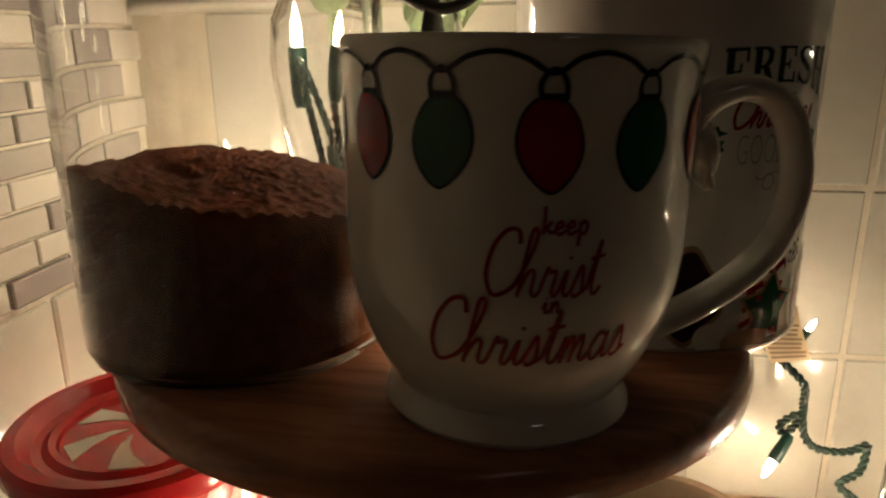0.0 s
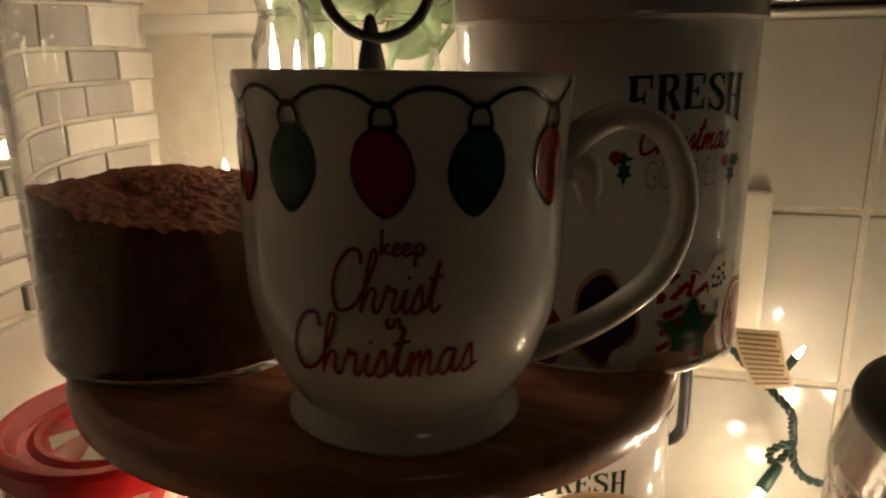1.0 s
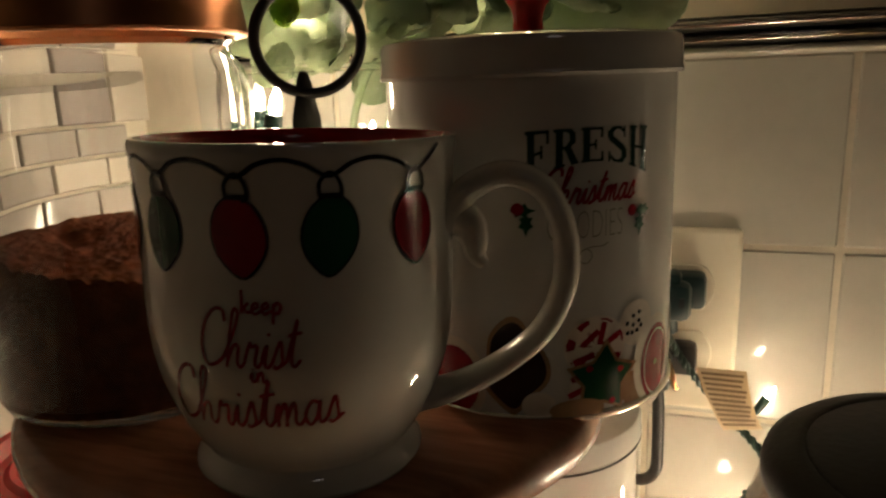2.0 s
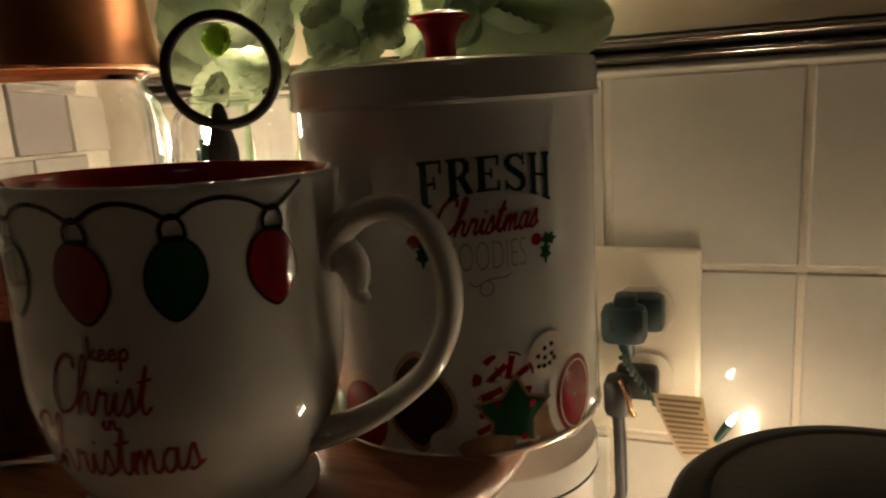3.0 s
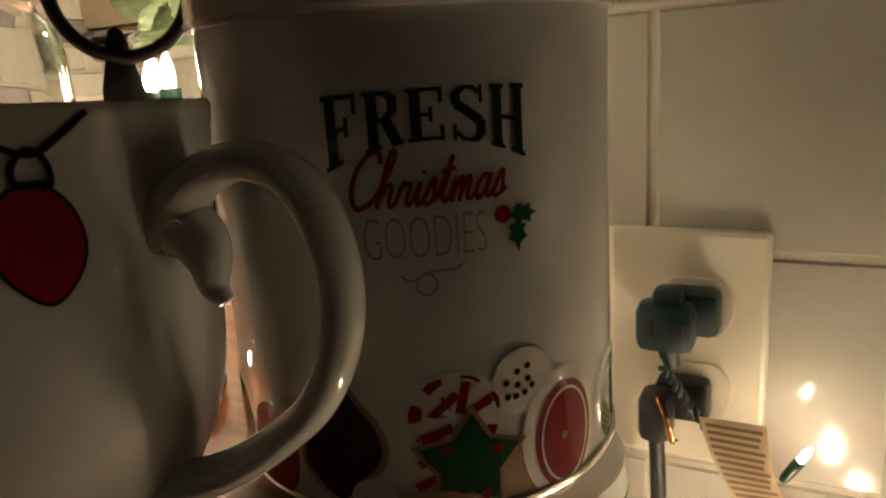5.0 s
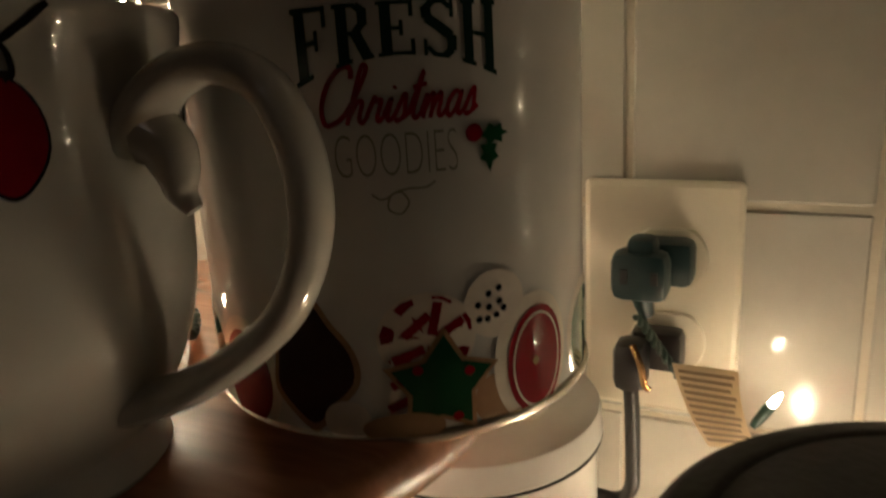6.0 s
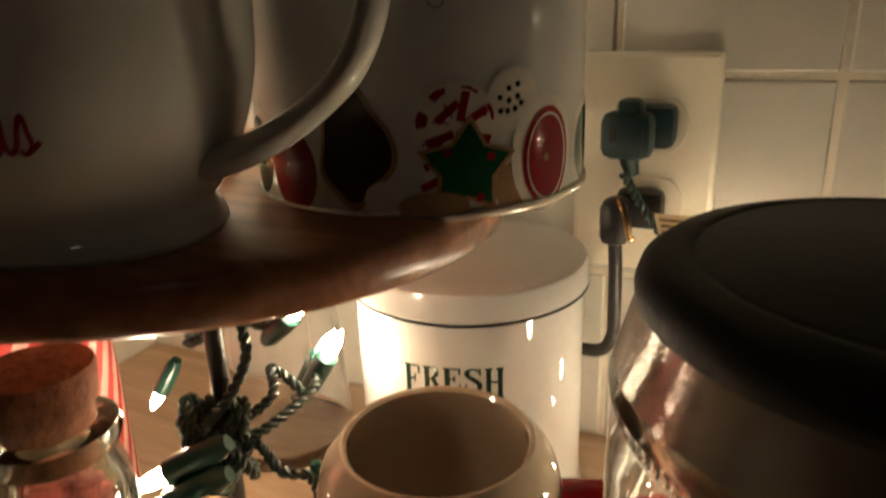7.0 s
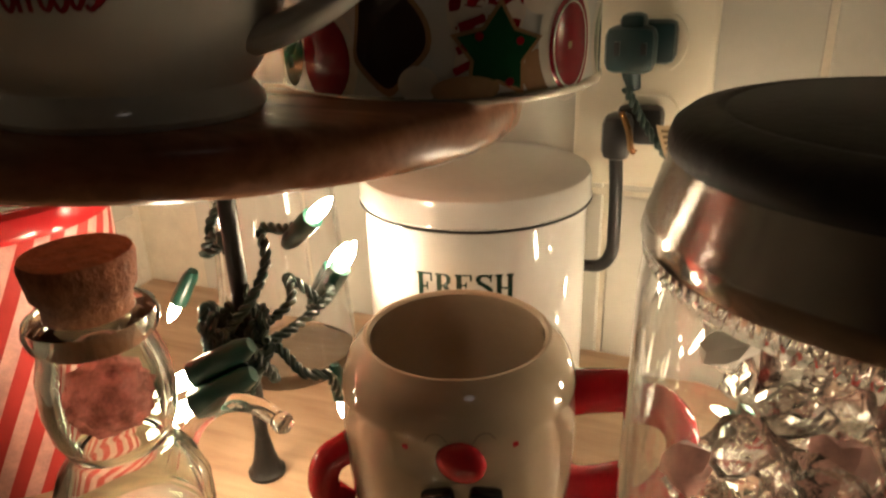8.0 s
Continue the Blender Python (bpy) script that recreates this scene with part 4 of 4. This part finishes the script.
tag = thing("paper_tag", (0.1150, WALL_Y - 0.046, 0.1540), "cream paper warning tag with brown printed lines", "tag")


def tag_point(u, v, w=0.0):
    # u across, v down the curling strip
    x = 0.0000 + 0.0100 * v + 0.026 * u * (1 - 0.25 * v) + 0.006 * v * v
    z = 0.0010 - 0.0300 * v - 0.006 * (1 - u) * v * v
    y = -0.004 * math.sin(v * 3.0) - 0.006 * u * v - w
    return Vector((x, y, z))


bm = bmesh.new()
grid = [[bm.verts.new(tag_point(i / 8, j / 12)) for i in range(9)] for j in range(13)]
for j in range(12):
    for i in range(8):
        bm.faces.new((grid[j][i], grid[j][i + 1], grid[j + 1][i + 1], grid[j + 1][i]))
bmesh.ops.solidify(bm, geom=bm.faces[:], thickness=0.0003)
part("sheet", bm, PAPER, tag)
for j in range(11):
    bm = bmesh.new()
    v0, v1 = 0.06 + j * 0.082, 0.06 + j * 0.082 + 0.042
    end = 0.94 - 0.12 * ((j * 7) % 3) / 3
    top = [bm.verts.new(tag_point(0.08 + (end - 0.08) * i / 8, v0, 0.0006)) for i in range(9)]
    bot = [bm.verts.new(tag_point(0.08 + (end - 0.08) * i / 8, v1, 0.0006)) for i in range(9)]
    for i in range(8):
        bm.faces.new((top[i], top[i + 1], bot[i + 1], bot[i]))
    part("print_line", bm, INK, tag, smooth=False)


# ---- string lights ----
def lit_bulb(owner, at, aim, size=1.0, shine=None):
    """A socket with a small lit bulb, pointing along aim."""
    turn = Vector(aim).normalized().to_track_quat("Z", "Y").to_matrix().to_4x4()
    m = Matrix.Translation(at) @ turn @ Matrix.Diagonal((size, size, size, 1))
    s = part("socket", moved(lathe([(0, -0.022), (0.0026, -0.022), (0.0040, -0.018), (0.0046, -0.006), (0.0046, 0.0), (0.0034, 0.0006), (0, 0.0006)], 18), m), SOCKET, owner, "green plastic bulb socket")
    part("bulb", moved(lathe([(0, 0.0008), (0.0026, 0.0008), (0.0029, 0.004), (0.0026, 0.0085), (0.0015, 0.012), (0.0005, 0.0145), (0, 0.0148)], 14), m), shine or BULB_GLOW, s, "lit warm white bulb")


right_string = thing("string_lights", (0, 0, 0), "green twisted string lights hanging by the outlet", "string lights", "string lights")
lit_bulb(right_string, (0.1535, 0.4130, 0.1350), (0.50, 0.1, 0.8), 0.54)
part("cord", twisted([(0.098, 0.412, 0.170), (0.108, 0.420, 0.150), (0.126, 0.418, 0.128), (0.140, 0.412, 0.116), (0.152, 0.404, 0.105), (0.156, 0.410, 0.090), (0.158, 0.416, 0.076), (0.150, 0.416, 0.064), (0.146, 0.414, 0.072), (0.156, 0.412, 0.080), (0.160, 0.412, 0.066), (0.168, 0.412, 0.058), (0.184, 0.410, 0.058), (0.196, 0.410, 0.064)]), CORD, right_string)
lit_bulb(right_string, (0.1420, 0.405, 0.052), (-0.5, -0.3, -0.8), 0.85)
part("cord", twisted([(0.196, 0.410, 0.064), (0.192, 0.406, 0.048), (0.180, 0.402, 0.040), (0.190, 0.400, 0.030), (0.178, 0.396, 0.022), (0.160, 0.392, 0.012)]), CORD, right_string)
lit_bulb(right_string, (0.1600, 0.392, 0.018), (-0.5, -0.2, 0.2), 0.7)

post_string = thing("string_lights", (0, 0, 0), "tangled green string lights round the iron post", "string lights", "string lights")
knot = [(-0.045 + 0.013 * math.cos(a * 1.7), 0.270 + 0.011 * math.sin(a * 1.7), 0.088 - 0.020 * a / 6 + 0.004 * math.sin(a * 3)) for a in [k * 0.55 for k in range(20)]]
part("cord", twisted([(-0.060, 0.300, 0.165), (-0.060, 0.292, 0.140), (-0.068, 0.288, 0.122), (-0.060, 0.284, 0.116), (-0.070, 0.284, 0.110), (-0.058, 0.282, 0.120)] + knot + [(-0.030, 0.272, 0.075), (-0.012, 0.268, 0.068), (-0.002, 0.272, 0.066), (0.000, 0.276, 0.055)]), CORD, post_string)
part("cord", twisted([(-0.045, 0.262, 0.085), (-0.034, 0.268, 0.100), (-0.030, 0.276, 0.115), (-0.033, 0.280, 0.128), (-0.020, 0.278, 0.130), (-0.010, 0.276, 0.134)]), CORD, post_string)
part("cord", twisted([(-0.048, 0.258, 0.078), (-0.028, 0.270, 0.080), (-0.020, 0.290, 0.084), (-0.018, 0.305, 0.088), (-0.028, 0.318, 0.086)]), CORD, post_string)
for k in range(4):
    rk = random.Random(20 + k)
    loops = [(-0.044 + rk.uniform(0.008, 0.017) * math.cos(a + k), 0.266 + rk.uniform(0.006, 0.013) * math.sin(a + k), 0.058 + 0.030 * rk.random() + 0.006 * math.sin(2 * a)) for a in [j * 0.9 for j in range(11)]]
    part("cord", twisted(loops), CORD, post_string)
part("cord", twisted([(-0.040, 0.268, 0.080), (-0.026, 0.284, 0.092), (-0.034, 0.296, 0.098), (-0.022, 0.300, 0.086), (-0.030, 0.304, 0.078)]), CORD, post_string)
lit_bulb(post_string, (-0.0020, 0.2728, 0.1390), (0.6, -0.1, 0.55))
lit_bulb(post_string, (-0.0190, 0.3180, 0.0960), (0.45, 0.0, 0.7), 1.2)
lit_bulb(post_string, (-0.0270, 0.3240, 0.0920), (0.45, 0.0, 0.7), 1.2)
lit_bulb(post_string, (-0.0540, 0.2480, 0.0700), (-0.8, -0.35, -0.45), 1.35)
lit_bulb(post_string, (-0.0500, 0.2420, 0.0600), (-0.8, -0.35, -0.45), 1.35)
lit_bulb(post_string, (-0.0010, 0.2790, 0.0500), (0.1, 0.0, -1.0), 0.8)
lit_bulb(post_string, (-0.0850, 0.2780, 0.0860), (-0.5, -0.1, -0.8), 0.9)

back_string = thing("string_lights", (0, 0, 0), "green string lights behind the jars and leaves with unseen bulbs added", "string lights", "string lights")
part("cord", twisted([(-0.100, 0.340, 0.215), (-0.108, 0.345, 0.245), (-0.118, 0.352, 0.275), (-0.122, 0.352, 0.296), (-0.108, 0.350, 0.270), (-0.098, 0.344, 0.250), (-0.100, 0.338, 0.280)]), CORD, back_string)
lit_bulb(back_string, (-0.1290, 0.3680, 0.3020), (0.0, 0.0, 1.0), 1.2)
lit_bulb(back_string, (-0.0925, 0.3253, 0.3010), (0.15, 0.1, 1.0))
lit_bulb(back_string, (-0.0500, 0.3480, 0.2860), (0.2, -0.1, 1.0), 0.7)
lit_bulb(back_string, (-0.0980, 0.3420, 0.2400), (0.3, 0.0, -1.0))
lit_bulb(back_string, (-0.0990, 0.3700, 0.3480), (0.2, 0.2, 1.0))
lit_bulb(back_string, (0.0200, 0.4335, 0.3600), (0.2, 0.0, 1.0))
# Next five bulbs are unseen ones added to brighten the leaves and tin lid.
lit_bulb(back_string, (-0.0250, 0.4335, 0.3580), (0.0, 0.0, 1.0))
lit_bulb(back_string, (0.0520, 0.4335, 0.3580), (0.1, 0.0, 1.0))
lit_bulb(back_string, (0.0300, 0.3650, 0.3920), (0.1, 0.0, 1.0), 0.6)
lit_bulb(back_string, (0.0450, 0.4280, 0.3980), (0.1, 0.0, 1.0), 1.3)
lit_bulb(back_string, (-0.0050, 0.4280, 0.4020), (-0.1, 0.0, 1.0), 1.2)
lit_bulb(back_string, (-0.0360, 0.2600, 0.2050), (-0.6, -0.35, 0.12), 0.7)
part("cord", twisted([(-0.0980, 0.340, 0.235), (-0.090, 0.322, 0.215), (-0.070, 0.306, 0.200), (-0.044, 0.294, 0.198), (-0.026, 0.276, 0.199), (-0.024, 0.268, 0.203)]), CORD, back_string)
# Two unseen bulbs added to brighten the left wall and red canister.
lit_bulb(back_string, (-0.1900, 0.4000, 0.2400), (-0.2, 0.2, 1.0), 1.3)
lit_bulb(back_string, (-0.2250, 0.3300, 0.0600), (-0.2, 0.2, 1.0), 1.2)


side_string = thing("string_lights", (0, 0, 0), "green string lights hanging further along the tiled wall", "string lights", "string lights")
part("cord", twisted([(0.560, 0.436, 0.330), (0.548, 0.436, 0.290), (0.570, 0.428, 0.245), (0.592, 0.408, 0.205), (0.560, 0.432, 0.165), (0.566, 0.432, 0.115), (0.500, 0.428, 0.060), (0.450, 0.426, 0.030), (0.400, 0.400, 0.006), (0.352, 0.372, 0.006), (0.297, 0.384, 0.006), (0.250, 0.390, 0.012), (0.205, 0.355, 0.010), (0.184, 0.338, 0.024), (0.170, 0.335, 0.040)]), CORD, side_string)
for at, aim in (((0.540, 0.432, 0.284), (-0.3, -0.3, 0.8)), ((0.575, 0.420, 0.234), (0.3, -0.3, 0.8)), ((0.600, 0.392, 0.203), (-0.3, -0.3, 0.8)), ((0.590, 0.385, 0.156), (0.3, -0.4, 0.6)), ((0.545, 0.432, 0.166), (-0.3, -0.4, 0.6)), ((0.556, 0.430, 0.118), (0.3, -0.4, 0.6)), ((0.452, 0.426, 0.046), (-0.3, -0.4, 0.6)), ((0.352, 0.362, 0.010), (0.3, -0.4, 0.4)), ((0.297, 0.392, 0.012), (-0.2, -0.4, 0.6))):
    lit_bulb(side_string, at, aim, 0.26, SIDE_GLOW)
lit_bulb(side_string, (0.1700, 0.3320, 0.0590), (0.1, -0.2, 0.8), 1.3)
lit_bulb(side_string, (0.1860, 0.3350, 0.0340), (0.1, -0.3, 0.6), 1.3)
lit_bulb(side_string, (0.2150, 0.3300, 0.0420), (0.2, -0.2, 0.8), 1.0)

front_string = thing("string_lights", (0, 0, 0), "green string lights lying along the counter's front", "string lights", "string lights")
front_line = [(-0.190, 0.100, 0.004), (-0.148, 0.106, 0.004), (-0.080, 0.090, 0.004), (0.000, 0.112, 0.004), (0.060, 0.150, 0.004), (0.090, 0.128, 0.004), (0.112, 0.140, 0.004), (0.160, 0.110, 0.004), (0.260, 0.110, 0.004), (0.420, 0.200, 0.004), (0.560, 0.350, 0.004)]
part("cord", twisted(front_line), CORD, front_string)
for k in (3, 4, 5, 6, 8, 9):
    x, y, z = front_line[k]
    lit_bulb(front_string, (x, y + 0.006, 0.009), (0.3 * (-1) ** k, 0.3, 0.5), 0.09, SIDE_GLOW)

# ---- glass pitcher and leaves ----
PI = (-0.095, 0.375)
pitcher = thing("glass_vase", (*PI, 0.0), "clear rounded glass vase holding leafy stems and lights", "vase")
g = part("glass_body", lathe([(0, 0), (0.040, 0), (0.042, 0.006), (0.036, 0.10), (0.037, 0.20), (0.040, 0.238), (0.046, 0.265), (0.0500, 0.295), (0.0480, 0.314), (0.042, 0.322), (0.039, 0.321), (0.045, 0.312), (0.0470, 0.294), (0.043, 0.265), (0.037, 0.238), (0.034, 0.20), (0.033, 0.10), (0.037, 0.01), (0, 0.008)], 72), GLASS, pitcher)
g.visible_shadow = False
g = part("lip", sweep([Vector((0.0405 * math.cos(a), 0.0405 * math.sin(a), 0.3235)) for a in [2 * math.pi * k / 60 for k in range(60)]], 0.0022, 10, closed=True), GLASS, pitcher, "thick rolled glass lip")
g.visible_shadow = False

plant = thing("leafy_plant", (-0.02, 0.40, 0.30), "soft sage green leafy stems lit from behind", "plant")


def leaf(base, tip, width, curl, seed, material=LEAF):
    base, tip = Vector(base), Vector(tip)
    d = tip - base
    rnd = random.Random(seed)
    n = Vector((rnd.uniform(-0.5, 0.5), -1.0, rnd.uniform(-0.3, 0.5)))
    n = (n - d.normalized() * n.dot(d.normalized())).normalized()
    s = d.normalized().cross(n)
    bm = bmesh.new()
    g = []
    for i in range(27):
        t = 0.5 - 0.5 * math.cos(math.pi * i / 26)
        w = width * 1.1 * math.sqrt(max(0.0, math.sin(math.pi * (0.02 + 0.98 * t)))) * (1.08 - 0.2 * t) + 0.0002
        row = []
        for j in range(15):
            q = j / 7 - 1
            p = base + d * t + s * (q * w) + n * (curl * (t * t - 0.3) * d.length + (q * q) ** 0.75 * w * 0.3)
            p = p + n * (0.0030 * noise.noise(p * 70) * abs(q) + 0.0011 * noise.noise(p * 210) + 0.0007 * math.sin(t * 46 - abs(q) * 9))
            row.append(bm.verts.new(p))
        g.append(row)
    for a, b in zip(g, g[1:]):
        for j in range(14):
            bm.faces.new((a[j], a[j + 1], b[j + 1], b[j]))
    bmesh.ops.solidify(bm, geom=bm.faces[:], thickness=0.0005)
    ob = part("leaf", bm, material, plant)
    ob.matrix_parent_inverse = Matrix.Translation((0.02, -0.40, -0.30))
    return ob


stems = [((-0.10, 0.38, 0.20), (-0.11, 0.38, 0.30), (-0.09, 0.37, 0.40)), ((-0.09, 0.38, 0.20), (-0.07, 0.38, 0.31), (-0.02, 0.38, 0.36)), ((-0.08, 0.38, 0.22), (-0.04, 0.39, 0.32), (0.05, 0.39, 0.355))]
for q in stems:
    ob = part("stem", sweep(curve(q, 10), 0.0022, 8), LEAF, plant)
    ob.matrix_parent_inverse = Matrix.Translation((0.02, -0.40, -0.30))
BUD = (-0.0830, 0.3325, 0.3510)
LEAVES = [
    ((-0.075, 0.372, 0.340), (-0.118, 0.350, 0.325), 0.015, 0.2),
    ((-0.090, 0.370, 0.345), (-0.050, 0.340, 0.327), 0.016, 0.3),
    ((-0.080, 0.365, 0.350), (-0.045, 0.345, 0.375), 0.018, 0.1),
    ((-0.095, 0.372, 0.350), (-0.135, 0.355, 0.375), 0.018, 0.2),
    ((-0.060, 0.372, 0.340), (-0.010, 0.350, 0.350), 0.020, 0.2),
    ((-0.040, 0.375, 0.345), (0.010, 0.355, 0.372), 0.022, 0.1),
    ((0.000, 0.385, 0.350), (0.045, 0.360, 0.340), 0.018, 0.2),
    ((0.010, 0.385, 0.350), (0.106, 0.364, 0.347), 0.022, 0.15),
    ((0.000, 0.390, 0.360), (0.070, 0.375, 0.380), 0.022, 0.1),
    ((-0.030, 0.390, 0.350), (-0.005, 0.370, 0.395), 0.020, 0.1),
    ((-0.090, 0.390, 0.360), (-0.070, 0.375, 0.410), 0.020, 0.1),
    ((-0.110, 0.385, 0.350), (-0.160, 0.375, 0.345), 0.016, 0.2),
    ((-0.050, 0.395, 0.340), (-0.020, 0.385, 0.325), 0.014, 0.2),
    ((-0.060, 0.400, 0.345), (-0.030, 0.395, 0.400), 0.026, 0.1),
    ((-0.020, 0.402, 0.340), (0.020, 0.398, 0.395), 0.028, 0.1),
    ((0.015, 0.405, 0.335), (0.075, 0.395, 0.365), 0.026, 0.1),
    ((0.030, 0.400, 0.345), (0.098, 0.385, 0.380), 0.028, 0.1),
    ((-0.100, 0.400, 0.340), (-0.120, 0.395, 0.400), 0.026, 0.1),
    ((-0.130, 0.400, 0.345), (-0.170, 0.395, 0.385), 0.022, 0.1),
    ((-0.055, 0.365, 0.345), (-0.028, 0.340, 0.322), 0.015, 0.3),
    ((-0.035, 0.362, 0.350), (-0.008, 0.335, 0.332), 0.014, 0.3),
    ((-0.015, 0.365, 0.372), (0.012, 0.345, 0.340), 0.013, 0.2),
    ((-0.045, 0.360, 0.375), (-0.018, 0.340, 0.352), 0.014, 0.3),
    ((0.040, 0.385, 0.372), (0.070, 0.372, 0.340), 0.017, 0.2),
    ((-0.072, 0.352, 0.340), (-0.062, 0.335, 0.318), 0.013, 0.2),
    ((-0.085, 0.350, 0.368), (-0.062, 0.338, 0.348), 0.015, 0.2),
    ((-0.075, 0.392, 0.330), (-0.045, 0.385, 0.310), 0.018, 0.2),
    ((-0.110, 0.345, 0.330), (-0.082, 0.335, 0.318), 0.012, 0.2),
]
for k, (a, b, w, c) in enumerate(LEAVES):
    leaf(a, b, w, c, k)
for k in range(5):
    u = 2 * math.pi * k / 5
    leaf((BUD[0], BUD[1], BUD[2]), (BUD[0] + 0.0085 * math.cos(u), BUD[1] - 0.003, BUD[2] + 0.0085 * math.sin(u)), 0.0062, 0.35, 60 + k, YOUNG_LEAF)

# ---- clear glass hook ----
hook = thing("glass_hook", (-0.033, 0.236, 0.0), "clear glass cane with a bent top, on the counter", "ornament")
g = part("cane", sweep(curve([(-0.027, -0.004, 0.005), (-0.025, 0.000, 0.030), (-0.018, 0.004, 0.050), (-0.004, 0.007, 0.062), (0.012, 0.008, 0.065), (0.026, 0.007, 0.060)], 10), lambda t: 0.0052 - 0.0016 * t, 16), GLASS, hook)
g.visible_shadow = False
bead = bmesh.new()
bmesh.ops.create_uvsphere(bead, u_segments=18, v_segments=12, radius=0.0046)
g = part("tip", moved(bead, Matrix.Translation((0.026, 0.007, 0.060))), GLASS, hook, "rounded glass tip")
g.visible_shadow = False

# ---- added room fill ----
room_fill = new("room_fill", fill_data)
room_fill.location = (0.9, -1.0, 1.4)
tagged(room_fill, "added warm overhead area fill with no lamp body", "lamp")


# ---- wall tiles and mosaic ----
def tile_mesh(name, w, d, h, bevel):
    bm = box(w, d, h, bevel, segments=1)
    me = bpy.data.meshes.new(name)
    bm.to_mesh(me)
    bm.free()
    for p in me.polygons:
        p.use_smooth = False
    return me


square = tile_mesh("tile", TILE_W - 0.0026, 0.008, TILE_H - 0.0026, 0.0016)
square.materials.append(WHITE_TILE)
rng = random.Random(4)
for i in range(-4, 14):
    for j in range(3):
        x = TILE_X0 + (i + 0.5) * TILE_W
        if x - TILE_W / 2 < WALL_X - 0.03:
            continue
        ob = new("tile", square)
        ob.parent = wall_north
        ob.location = (x, WALL_Y + 0.004 + rng.uniform(-0.0003, 0.0003), TILE_Z0 + (j + 0.5) * TILE_H)
        ob.rotation_euler = (rng.uniform(-0.006, 0.006), 0, rng.uniform(-0.006, 0.006))
for i in range(9):
    ob = new("tile", square)
    ob.parent = wall_west
    ob.location = (WALL_X - 0.004 + rng.uniform(-0.0003, 0.0003), WALL_Y - 0.004 - (i + 0.5) * TILE_W, 0.163 - 0.5 * TILE_H)
    ob.rotation_euler = (0, rng.uniform(-0.006, 0.006), radians(90))
brick = tile_mesh("brick", 0.0475, 0.008, 0.0150, 0.0008)
brick.materials.append(MOSAIC)
for j in range(14):
    for i in range(11):
        y = WALL_Y - 0.012 - (i + (0.0, 0.5, 0.25, 0.75)[j % 4]) * 0.0495
        ob = new("brick", brick)
        ob.parent = wall_west
        ob.location = (WALL_X - 0.0035 + rng.uniform(-0.0006, 0.0006), y, 0.1735 + j * 0.0168)
        ob.rotation_euler = (0, 0, radians(90) + rng.uniform(-0.02, 0.02))
